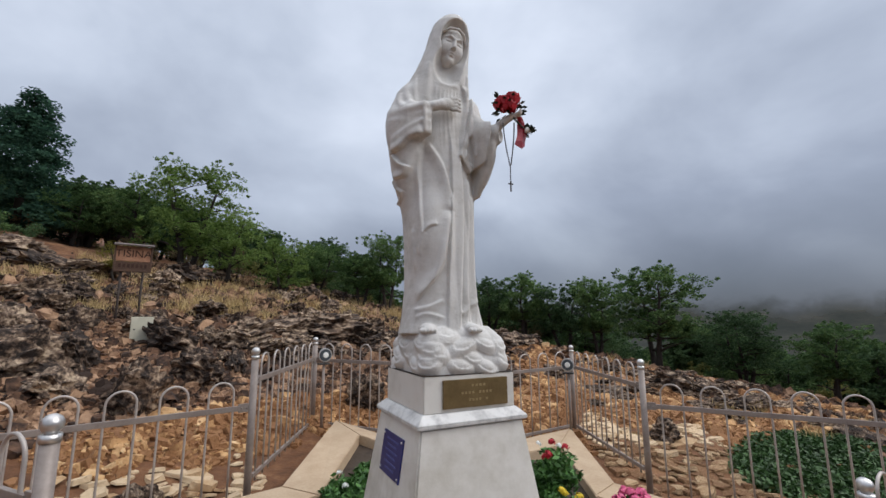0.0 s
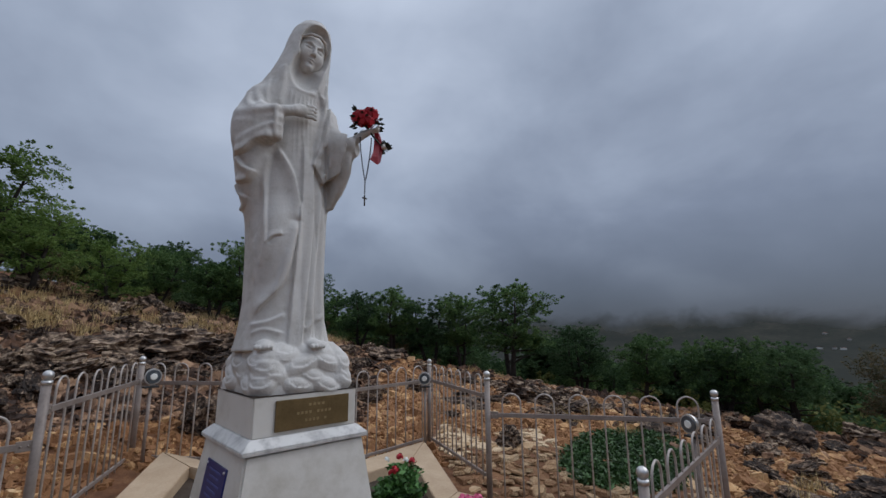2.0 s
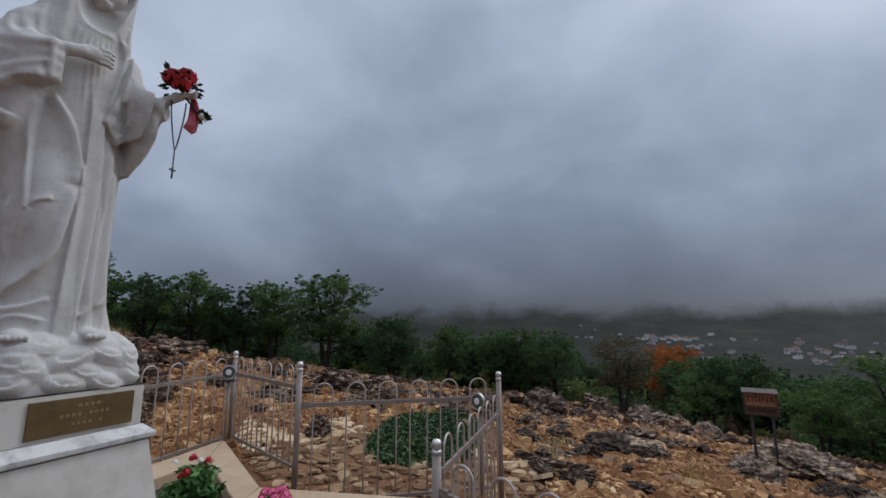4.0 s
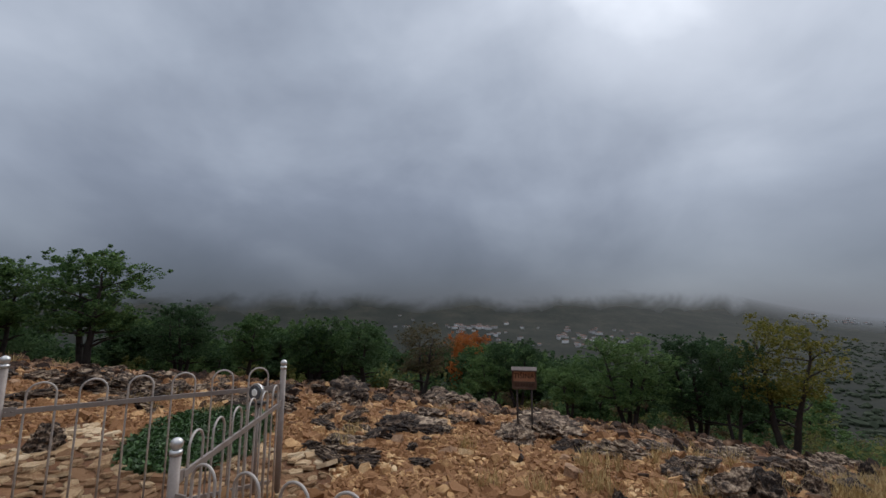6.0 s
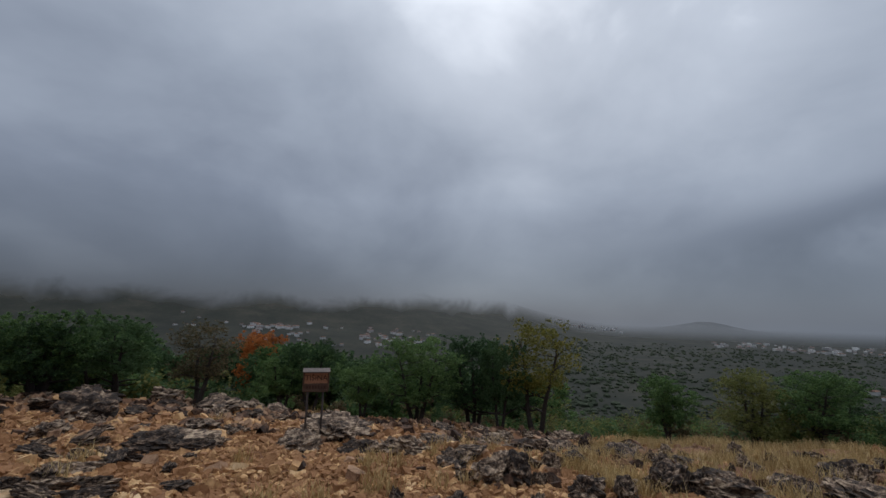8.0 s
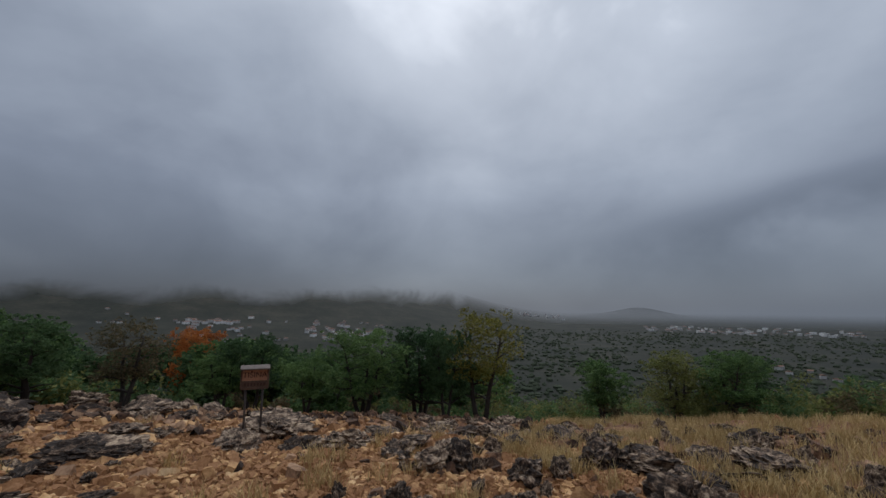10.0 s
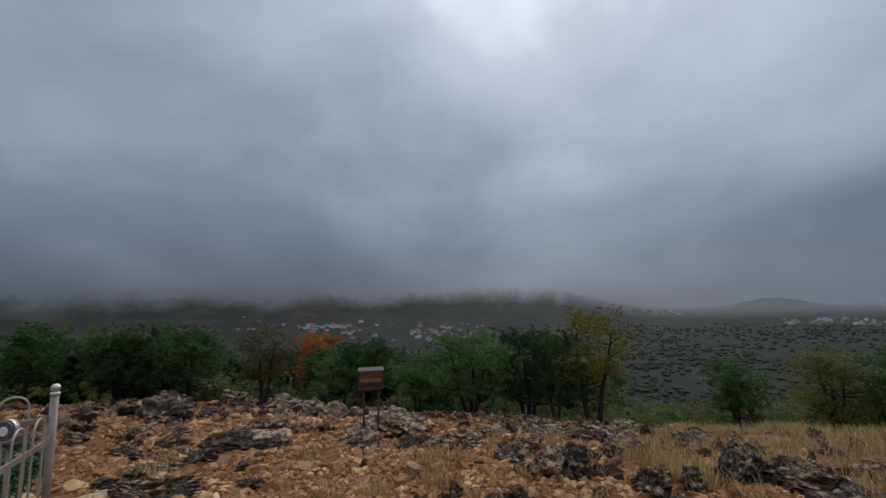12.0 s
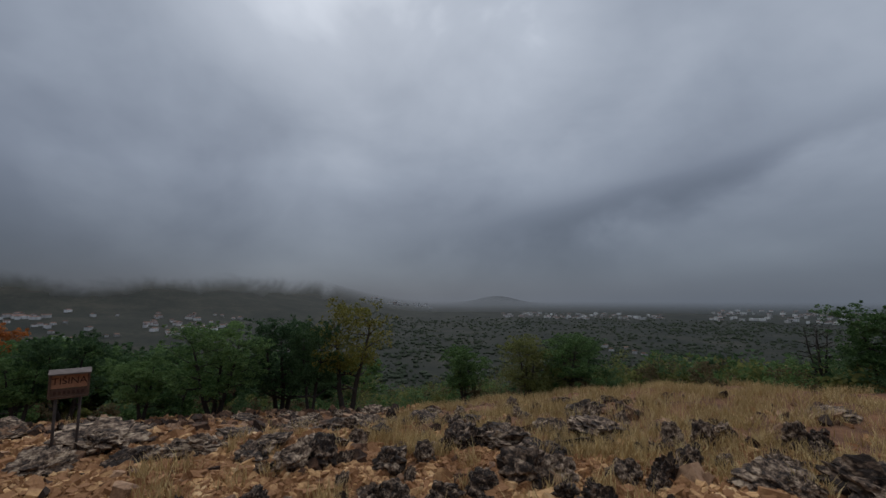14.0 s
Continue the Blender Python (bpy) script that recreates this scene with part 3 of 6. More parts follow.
# ---- statue ----
class Clay:
    """A block of clay on a grid: forms are pressed together with soft joints, hollows cut out, and the skin drawn as one mesh."""

    def __init__(self, low, high, step):
        self.low, self.step = np.array(low), step
        self.n = np.ceil((np.array(high) - self.low) / step).astype(int) + 1
        self.d = np.full(self.n, 1.0, np.float32)

    def patch(self, low, high):
        i = np.clip(np.floor((np.array(low) - self.low) / self.step).astype(int), 0, self.n - 1)
        j = np.clip(np.ceil((np.array(high) - self.low) / self.step).astype(int) + 1, 1, self.n)
        s = tuple(slice(p, q) for p, q in zip(i, j))
        axes = [(self.low[k] + self.step * np.arange(i[k], j[k])).astype(np.float32) for k in range(3)]
        return s, np.meshgrid(*axes, indexing="ij", sparse=True)

    def add(self, s, d, k):
        a = self.d[s]
        h = np.clip(0.5 + 0.5 * (a - d) / k, 0, 1)
        self.d[s] = a + (d - a) * h - k * h * (1 - h)

    def cut(self, s, d, k):
        a, b = self.d[s], -d
        h = np.clip(0.5 - 0.5 * (a - b) / k, 0, 1)
        self.d[s] = a + (b - a) * h + k * h * (1 - h)

    def egg(self, c, r, k=0.02, turn=None, cut=False):
        """An ellipsoid at c with the half axes r."""
        big = max(r) + 0.04 + k
        s, (x, y, z) = self.patch(np.array(c) - big, np.array(c) + big)
        x, y, z = x - c[0], y - c[1], z - c[2]
        if turn is not None:
            m = Euler([radians(v) for v in turn]).to_matrix().transposed()
            x, y, z = (m[i][0] * x + m[i][1] * y + m[i][2] * z for i in range(3))
        q = np.sqrt((x / r[0]) ** 2 + (y / r[1]) ** 2 + (z / r[2]) ** 2)
        d = (q - 1) * min(r) if max(r) < 1.5 * min(r) else q * (q - 1) / np.maximum(1e-4, np.sqrt((x / r[0] ** 2) ** 2 + (y / r[1] ** 2) ** 2 + (z / r[2] ** 2) ** 2))
        (self.cut if cut else self.add)(s, d.astype(np.float32), k)

    def reach(self, pts, big):
        """Nearest distance to a line through points, how far along it, and on which side of it (seen from outside)."""
        p = np.array(pts, float)
        s, (x, y, z) = self.patch(p.min(0) - big, p.max(0) + big)
        shape = np.broadcast_shapes(x.shape, y.shape, z.shape)
        best, along, side = np.full(shape, 9.0, np.float32), np.zeros(shape, np.float32), np.zeros(shape, np.float32)
        for k, (a, b) in enumerate(zip(p, p[1:])):
            v = b - a
            t = np.clip(((x - a[0]) * v[0] + (y - a[1]) * v[1] + (z - a[2]) * v[2]) / (v @ v), 0, 1)
            ex, ey, ez = x - a[0] - t * v[0], y - a[1] - t * v[1], z - a[2] - t * v[2]
            d = np.sqrt(ex * ex + ey * ey + ez * ez)
            n = np.array((a[0] + 0.04, a[1] - 0.03, 0.0))
            c = np.cross(v, n / np.linalg.norm(n)) / np.linalg.norm(v)
            closer = d < best
            best = np.where(closer, d, best)
            along = np.where(closer, k + t, along)
            side = np.where(closer, ex * c[0] + ey * c[1] + ez * c[2], side)
        return s, best, along / (len(p) - 1), side

    def limb(self, pts, radii, k=0.02, cut=False):
        """A rounded limb through points, thick as the radii say."""
        s, d, along, _ = self.reach(pts, max(radii) + k + 0.03)
        d = d - np.interp(along, np.linspace(0, 1, len(radii)), radii)
        (self.cut if cut else self.add)(s, d.astype(np.float32), k)

    def fold(self, pts, h, w, side=0, edge=0.007):
        """Lifts the cloth by h along a curve, over the width w: on one side of it (1 or -1), or as a ridge on both."""
        p = [np.array(q, float) for q in pts]
        line = []
        for i in range(len(p) - 1):
            m0 = (p[i + 1] - p[max(i - 1, 0)]) * 0.5
            m1 = (p[min(i + 2, len(p) - 1)] - p[i]) * 0.5
            for t in (0, 0.25, 0.5, 0.75):
                line.append((2 * t**3 - 3 * t * t + 1) * p[i] + (t**3 - 2 * t * t + t) * m0 + (3 * t * t - 2 * t**3) * p[i + 1] + (t**3 - t * t) * m1)
        line.append(p[-1])
        s, d, along, off = self.reach(line, 2.2 * w + 0.01)
        up = 1.3 * h * np.exp(-((d / w) ** 2)) * np.clip(np.minimum(along, 1 - along) * 7 + 0.15, 0, 1)
        if side:
            q = np.clip(off * side / edge * 0.5 + 0.5, 0, 1)
            up = up * q * q * (3 - 2 * q) - 0.35 * h * np.exp(-((d / 0.012) ** 2)) * (1 - q)
        self.d[s] -= up.astype(np.float32)

    def panel(self, outline, h, back, edge=0.006):
        """Lifts the cloth in front of the depth back inside an outline of x and z, as a layer with a crisp border."""
        p = np.array(outline, float)
        s, (x, y, z) = self.patch((p[:, 0].min() - 0.02, self.low[1], p[:, 1].min() - 0.02), (p[:, 0].max() + 0.02, back, p[:, 1].max() + 0.02))
        dist, inside = np.full((x.shape[0], 1, z.shape[2]), 9.0), np.zeros((x.shape[0], 1, z.shape[2]), bool)
        for a, b in zip(p, np.roll(p, -1, 0)):
            v = b - a
            t = np.clip(((x - a[0]) * v[0] + (z - a[1]) * v[1]) / (v @ v), 0, 1)
            dist = np.minimum(dist, np.hypot(x - a[0] - t * v[0], z - a[1] - t * v[1]))
            cross = ((a[1] > z) != (b[1] > z)) & (x < (z - a[1]) / (v[1] if abs(v[1]) > 1e-6 else 1e-6) * v[0] + a[0])
            inside ^= cross
        q = np.clip(np.where(inside, dist, -dist) / edge * 0.5 + 0.5, 0, 1)
        self.d[s] -= (h * q * q * (3 - 2 * q) * np.clip((back - y) / 0.03, 0, 1)).astype(np.float32)

    def drape(self, rows, k=0.02, pleat=None, cut=False):
        """Cloth as stacked ellipses: rows of z, centre x and y, radii; pleat(angle, z) adds to the radius."""
        t = np.array(sorted(rows))
        low = (np.min(t[:, 1] - t[:, 3]) - 0.07, np.min(t[:, 2] - t[:, 4]) - 0.07, t[0, 0] - 0.05)
        high = (np.max(t[:, 1] + t[:, 3]) + 0.07, np.max(t[:, 2] + t[:, 4]) + 0.07, t[-1, 0] + 0.05)
        s, (x, y, z) = self.patch(low, high)
        cx, cy, rx, ry = (np.interp(z, t[:, 0], t[:, j]).astype(np.float32) for j in (1, 2, 3, 4))
        u, v = x - cx, y - cy
        q = np.sqrt((u / rx) ** 2 + (v / ry) ** 2)
        a = np.arctan2(v / ry, u / rx)
        d = (q - 1) * (0.5 * np.minimum(rx, ry) + 0.5 * np.sqrt(rx * ry))
        if pleat is not None:
            d = d - pleat(a, z)
        d = np.maximum(d, np.maximum(t[0, 0] - z, z - t[-1, 0]))
        (self.cut if cut else self.add)(s, d.astype(np.float32), k)

    def skin(self):
        """Vertices and quads of the surface (dual contouring by averages)."""
        d = self.d
        ins = d < 0
        cells = tuple(m - 1 for m in d.shape)
        cut = np.zeros(cells, bool)
        total, count = np.zeros(cells + (3,), np.float32), np.zeros(cells, np.float32)

        def view(a, o):
            return a[o[0] : o[0] + cells[0], o[1] : o[1] + cells[1], o[2] : o[2] + cells[2]]

        for axis in range(3):
            for b in (0, 1):
                for c in (0, 1):
                    o = [0, 0, 0]
                    o[(axis + 1) % 3], o[(axis + 2) % 3] = b, c
                    o2 = list(o)
                    o2[axis] = 1
                    p, q = view(d, o), view(d, o2)
                    hit = view(ins, o) != view(ins, o2)
                    t = np.where(hit, p / np.where(hit, p - q, 1), 0)
                    for j in range(3):
                        total[..., j] += np.where(hit, (t if j == axis else 0) + o[j], 0)
                    count += hit
                    cut |= hit
        idx = np.full(cells, -1, np.int64)
        where = np.argwhere(cut)
        idx[cut] = np.arange(len(where))
        verts = (total[cut] / count[cut][:, None] + where) * self.step + self.low
        quads = []
        for axis in range(3):
            b, c = (axis + 1) % 3, (axis + 2) % 3
            sl0, sl1 = [slice(None)] * 3, [slice(None)] * 3
            sl0[axis], sl1[axis] = slice(0, -1), slice(1, None)
            e0, e1 = ins[tuple(sl0)], ins[tuple(sl1)]
            e = np.argwhere(e0 != e1)
            e = e[(e[:, b] > 0) & (e[:, c] > 0) & (e[:, b] < d.shape[b] - 1) & (e[:, c] < d.shape[c] - 1)]
            ring = []
            for ob, oc in ((0, 0), (-1, 0), (-1, -1), (0, -1)):
                g = e.copy()
                g[:, b] += ob
                g[:, c] += oc
                ring.append(idx[tuple(g.T)])
            f = np.stack(ring, 1)
            flip = ~e0[tuple(e.T)]
            f[flip] = f[flip][:, ::-1]
            quads.append(f)
        return verts, np.concatenate(quads)


def head():
    """Head and neck of the statue, bowed a little, worked finer than the robe."""
    c = Clay((-0.12, -0.16, -0.32), (0.12, 0.15, 0.16), 0.0030)
    c.egg((0, 0.012, 0.020), (0.090, 0.108, 0.118), 0.01)
    c.egg((0, -0.024, -0.056), (0.066, 0.074, 0.084), 0.04)
    c.egg((0, -0.080, -0.114), (0.020, 0.018, 0.017), 0.03)
    c.limb([(0, 0.020, -0.07), (-0.006, 0.026, -0.16), (-0.012, 0.020, -0.30)], [0.058, 0.052, 0.078], 0.03)
    for m in (-1, 1):
        c.egg((m * 0.042, -0.062, -0.036), (0.032, 0.028, 0.036), 0.03)
        c.egg((m * 0.035, -0.106, 0.006), (0.023, 0.017, 0.016), 0.012, None, True)
        c.limb([(m * 0.014, -0.099, 0.024), (m * 0.034, -0.095, 0.036), (m * 0.058, -0.074, 0.028)], [0.005, 0.006, 0.004], 0.010)
        c.egg((m * 0.035, -0.083, 0.002), (0.021, 0.014, 0.0125), 0.003, (0, 0, m * 18))
        c.limb([(m * 0.015, -0.0945, -0.003), (m * 0.034, -0.0985, -0.0085), (m * 0.055, -0.0855, -0.003)], [0.0015, 0.0026, 0.0015], 0.002, True)
        c.egg((m * 0.0105, -0.107, -0.040), (0.0070, 0.0085, 0.0060), 0.005)
    c.limb([(0, -0.098, 0.022), (0, -0.109, -0.010), (0, -0.119, -0.036)], [0.0070, 0.0080, 0.0105], 0.010)
    c.limb([(-0.022, -0.092, -0.072), (-0.006, -0.1015, -0.067), (0.006, -0.1015, -0.067), (0.022, -0.092, -0.072)], [0.003, 0.0055, 0.0055, 0.003], 0.004)
    c.limb([(-0.018, -0.092, -0.079), (0, -0.1005, -0.082), (0.018, -0.092, -0.079)], [0.003, 0.0062, 0.003], 0.005)
    c.limb([(-0.023, -0.0965, -0.0745), (0, -0.1075, -0.0740), (0.023, -0.0965, -0.0745)], [0.0014, 0.0020, 0.0014], 0.002, True)
    c.egg((0, -0.104, -0.096), (0.020, 0.006, 0.006), 0.008, None, True)
    # the band of the cap under the veil
    c.limb([(-0.092, -0.010, 0.000), (-0.084, -0.050, 0.050), (-0.046, -0.088, 0.082), (0, -0.100, 0.090), (0.046, -0.088, 0.082), (0.084, -0.050, 0.050), (0.092, -0.010, 0.0)], [0.008] * 7, 0.004)
    v, f = c.skin()
    turn = np.array(Euler((radians(8), radians(12), 0)).to_matrix())
    return (v * 1.18) @ turn.T + (0.006, -0.018, 3.462), f


def statue():
    """A robed and veiled standing figure on a bank of cloud, carved from one block of marble."""
    rnd = random.Random(11)
    clay = Clay((-0.52, -0.50, 1.185), (0.48, 0.42, 3.78), 0.0068)

    def robe_pleats(a, z):
        side = np.clip(np.cos(a + 0.35), 0, 1)                      # long straight folds on the side of the standing leg
        low = np.clip((2.75 - z) / 0.6, 0, 1)
        return low * (0.019 * side * (np.abs(np.sin(8.0 * a)) ** 0.55 - 0.65) + 0.004 * np.sin(5.0 * a + 0.8 * z))

    robe = [(1.425, -0.036, 0.0, 0.290, 0.240), (1.49, -0.036, 0.0, 0.270, 0.230), (1.60, -0.038, 0.0, 0.244, 0.212), (1.80, -0.04, 0.0, 0.230, 0.194), (2.10, -0.042, 0.0, 0.226, 0.182),
            (2.40, -0.044, 0.0, 0.220, 0.170), (2.62, -0.045, 0.0, 0.215, 0.157), (2.80, -0.045, 0.005, 0.212, 0.152), (2.98, -0.045, 0.01, 0.210, 0.146), (3.08, -0.045, 0.015, 0.196, 0.128),
            (3.15, -0.03, 0.015, 0.15, 0.105), (3.19, -0.01, 0.01, 0.09, 0.085)]
    clay.drape(robe, 0.02, robe_pleats)
    clay.egg((-0.155, -0.080, 2.06), (0.085, 0.10, 0.24), 0.10)     # the bent knee under the cloth
    # mantle behind, veil over head and shoulders
    clay.drape([(1.425, -0.036, 0.05, 0.272, 0.212), (1.52, -0.037, 0.05, 0.252, 0.205), (1.70, -0.04, 0.05, 0.232, 0.195), (2.0, -0.04, 0.05, 0.238, 0.18), (2.35, -0.04, 0.05, 0.262, 0.175), (2.7, -0.045, 0.05, 0.275, 0.165), (3.0, -0.05, 0.045, 0.27, 0.155)],
               0.02, lambda a, z: 0.008 * np.abs(np.sin(6 * a + z)))
    veil = [(2.86, -0.095, 0.045, 0.29, 0.165), (3.05, -0.085, 0.035, 0.280, 0.165), (3.15, -0.05, 0.025, 0.235, 0.165), (3.24, -0.035, 0.012, 0.203, 0.160), (3.35, -0.014, 0.002, 0.179, 0.158),
            (3.45, 0.004, -0.006, 0.163, 0.158), (3.56, 0.019, -0.012, 0.150, 0.152), (3.64, 0.028, -0.012, 0.130, 0.136), (3.695, 0.034, -0.008, 0.094, 0.106), (3.728, 0.038, -0.005, 0.058, 0.064), (3.742, 0.038, 0.0, 0.025, 0.03)]
    clay.drape(veil, 0.015, lambda a, z: 0.004 * np.sin(9 * a + 3 * z) * np.clip((3.5 - z) / 0.3, 0, 1))
    # hollow of the hood, with head and neck inside
    clay.egg((0.020, -0.176, 3.462), (0.127, 0.160, 0.186), 0.008, (4, 6, 0), True)
    clay.egg((-0.045, -0.178, 3.265), (0.116, 0.135, 0.165), 0.010, (0, 10, 0), True)
    clay.limb([(0.045, -0.165, 3.42), (0.000, -0.175, 3.30), (-0.03, -0.18, 3.20)], [0.092, 0.090, 0.09], 0.010, True)
    # right arm: the wide sleeve hangs as a flat panel from the forearm
    clay.drape([(2.17, -0.25, 0.06, 0.02, 0.03), (2.25, -0.258, 0.05, 0.048, 0.068), (2.36, -0.278, 0.035, 0.076, 0.094), (2.50, -0.298, 0.02, 0.096, 0.112), (2.66, -0.312, 0.0, 0.114, 0.122), (2.80, -0.315, -0.01, 0.128, 0.122),
                (2.95, -0.285, 0.02, 0.124, 0.112), (3.08, -0.235, 0.02, 0.100, 0.095), (3.15, -0.20, 0.02, 0.05, 0.05)], 0.03)
    for z, r in ((2.885, 0.052), (2.83, 0.058), (2.775, 0.056), (2.725, 0.048)):
        clay.limb([(-0.37, 0.0, z - 0.02), (-0.31, -0.095, z - 0.01), (-0.232, -0.165, z)], [r + 0.02, r + 0.01, r * 0.8], 0.02)
    clay.egg((-0.186, -0.192, 2.790), (0.026, 0.026, 0.085), 0.008, (0, 0, 35), True)
    clay.limb([(-0.25, -0.155, 2.880), (-0.190, -0.185, 2.900), (-0.140, -0.194, 2.915)], [0.038, 0.034, 0.032], 0.008)
    clay.egg((-0.102, -0.198, 2.926), (0.066, 0.026, 0.044), 0.012, (0, -14, 0))
    for i in range(4):
        clay.limb([(-0.060, -0.204, 2.966 - i * 0.024), (-0.025, -0.206, 2.976 - i * 0.025), (0.008, -0.190, 2.980 - i * 0.026)], [0.0135, 0.0125, 0.0095], 0.003)
    # left arm held out, its sleeve falling open from the wrist
    clay.drape([(2.35, 0.20, -0.07, 0.02, 0.025), (2.42, 0.205, -0.085, 0.034, 0.068), (2.50, 0.212, -0.105, 0.048, 0.102), (2.60, 0.22, -0.125, 0.060, 0.122), (2.70, 0.215, -0.12, 0.070, 0.137), (2.80, 0.195, -0.07, 0.082, 0.122),
                (2.92, 0.17, -0.02, 0.086, 0.096), (3.04, 0.135, 0.01, 0.085, 0.085), (3.11, 0.11, 0.02, 0.05, 0.05)], 0.03)
    clay.limb([(0.20, -0.08, 2.79), (0.23, -0.16, 2.765), (0.252, -0.225, 2.765)], [0.085, 0.080, 0.072], 0.03)
    clay.egg((0.292, -0.276, 2.765), (0.048, 0.036, 0.060), 0.008, (0, 0, 40), True)
    clay.limb([(0.24, -0.20, 2.785), (0.285, -0.275, 2.835), (0.315, -0.305, 2.862)], [0.034, 0.028, 0.025], 0.01)
    clay.egg((0.332, -0.322, 2.872), (0.038, 0.030, 0.020), 0.012, (0, -25, -45))
    for i in range(4):
        o = np.array((0.338 + 0.012 * i, -0.345 + 0.014 * i, 2.88))
        clay.limb([o, o + (0.028, -0.024, 0.014), o + (0.040, -0.030, 0.038)], [0.0105, 0.0095, 0.008], 0.004)

    # folds of the skirt: the broad middle pleat, the sweep from knee to hem, straight folds beside
    clay.fold([(-0.056, -0.168, 2.76), (-0.058, -0.184, 2.34), (-0.080, -0.225, 2.07), (-0.118, -0.232, 1.42)], 0.020, 0.045, -1)
    clay.fold([(0.020, -0.161, 2.63), (0.022, -0.180, 2.13), (-0.030, -0.240, 1.42)], 0.022, 0.045, 1)
    clay.fold([(0.094, -0.152, 2.47), (0.066, -0.185, 2.02), (0.030, -0.225, 1.50)], 0.022, 0.030, 1, 0.005)
    clay.fold([(0.135, -0.140, 2.40), (0.115, -0.170, 1.90), (0.115, -0.200, 1.50)], 0.022, 0.030, 1, 0.005)
    clay.fold([(-0.202, -0.139, 2.668), (-0.115, -0.170, 2.528), (-0.062, -0.180, 2.343), (-0.060, -0.195, 2.20)], 0.020, 0.050, 1)
    clay.fold([(-0.238, -0.110, 2.62), (-0.250, -0.100, 2.42), (-0.243, -0.157, 2.052)], 0.014, 0.030, 1)
    clay.fold([(-0.248, -0.150, 2.040), (-0.215, -0.180, 2.086), (-0.165, -0.198, 2.098)], 0.012, 0.030, -1)
    clay.fold([(-0.240, -0.157, 2.055), (-0.251, -0.146, 2.018), (-0.270, -0.125, 1.90)], 0.008, 0.020)
    clay.fold([(-0.069, -0.204, 2.20), (-0.101, -0.226, 1.998), (-0.144, -0.204, 1.806), (-0.287, -0.126, 1.626)], 0.024, 0.050, 1)
    clay.fold([(-0.118, -0.212, 2.017), (-0.148, -0.213, 1.892), (-0.192, -0.187, 1.736)], 0.009, 0.018)
    clay.fold([(-0.290, -0.060, 2.10), (-0.285, -0.080, 1.85), (-0.300, -0.090, 1.60)], 0.012, 0.022)
    clay.fold([(-0.125, -0.206, 1.640), (-0.216, -0.178, 1.600), (-0.300, -0.095, 1.580)], 0.012, 0.034, -1)
    clay.fold([(-0.130, -0.212, 1.530), (-0.234, -0.180, 1.555), (-0.300, -0.110, 1.530)], 0.010, 0.026, -1)
    clay.fold([(-0.023, -0.230, 1.541), (0.050, -0.220, 1.590), (0.120, -0.200, 1.63)], 0.012, 0.016)
    # gathers over the breast, the neckline, the edges of mantle and veil
    for x in (-0.150, -0.120, -0.088, -0.058, -0.028, 0.004, 0.034):
        clay.fold([(x * 0.9, -0.118, 3.10), (x, -0.140, 2.99), (x * 0.98, -0.150, 2.88), (x * 0.95, -0.160, 2.60)], 0.0045, 0.011)
    clay.fold([(-0.160, -0.100, 3.118), (-0.110, -0.122, 3.108), (-0.050, -0.128, 3.108), (0.040, -0.118, 3.118)], 0.008, 0.010)
    clay.fold([(0.056, -0.116, 3.133), (0.087, -0.110, 3.022), (0.050, -0.150, 2.80), (0.020, -0.162, 2.651)], 0.020, 0.050, -1)
    clay.fold([(0.108, -0.108, 3.25), (0.112, -0.143, 3.048), (0.119, -0.178, 2.887)], 0.014, 0.026, -1)
    clay.panel([(0.150, 3.08), (0.075, 2.80), (0.005, 2.590), (0.098, 2.485), (0.170, 2.550), (0.190, 2.80), (0.215, 3.03)], 0.034, -0.06, 0.005)
    clay.fold([(0.165, -0.12, 3.02), (0.135, -0.190, 2.75), (0.098, -0.180, 2.50)], 0.016, 0.016)
    clay.fold([(0.115, -0.14, 2.98), (0.085, -0.190, 2.75), (0.052, -0.185, 2.56)], 0.012, 0.014)
    clay.fold([(-0.160, -0.089, 3.281), (-0.181, -0.126, 3.109), (-0.213, -0.140, 2.969)], 0.010, 0.045, 1, 0.016)
    clay.fold([(-0.205, 0.000, 3.22), (-0.253, -0.063, 3.120), (-0.285, -0.120, 2.94)], 0.009, 0.022, 1, 0.012)
    clay.fold([(-0.310, 0.000, 3.10), (-0.327, -0.060, 3.00), (-0.315, -0.140, 2.90)], 0.014, 0.022)
    clay.fold([(-0.360, -0.020, 3.02), (-0.385, -0.060, 2.95), (-0.370, -0.110, 2.88)], 0.012, 0.020)
    # sleeves: the turned hem of the right one, the bell of the left
    clay.fold([(-0.265, -0.205, 2.900), (-0.262, -0.210, 2.80), (-0.258, -0.195, 2.690)], 0.012, 0.014)
    clay.fold([(-0.260, -0.195, 2.690), (-0.319, -0.134, 2.668), (-0.378, -0.090, 2.606), (-0.420, -0.020, 2.589)], 0.042, 0.050, 1, 0.004)
    clay.fold([(-0.412, -0.026, 2.589), (-0.378, -0.069, 2.518), (-0.330, -0.110, 2.490)], 0.032, 0.032, 1, 0.004)
    clay.fold([(-0.330, -0.110, 2.490), (-0.346, -0.070, 2.431), (-0.390, 0.020, 2.429)], 0.036, 0.040, 1, 0.004)
    clay.fold([(-0.390, 0.020, 2.429), (-0.366, 0.011, 2.374), (-0.330, -0.020, 2.345)], 0.026, 0.028, 1, 0.004)
    clay.fold([(-0.330, -0.020, 2.345), (-0.322, 0.030, 2.290), (-0.340, 0.100, 2.270)], 0.016, 0.025, 1)
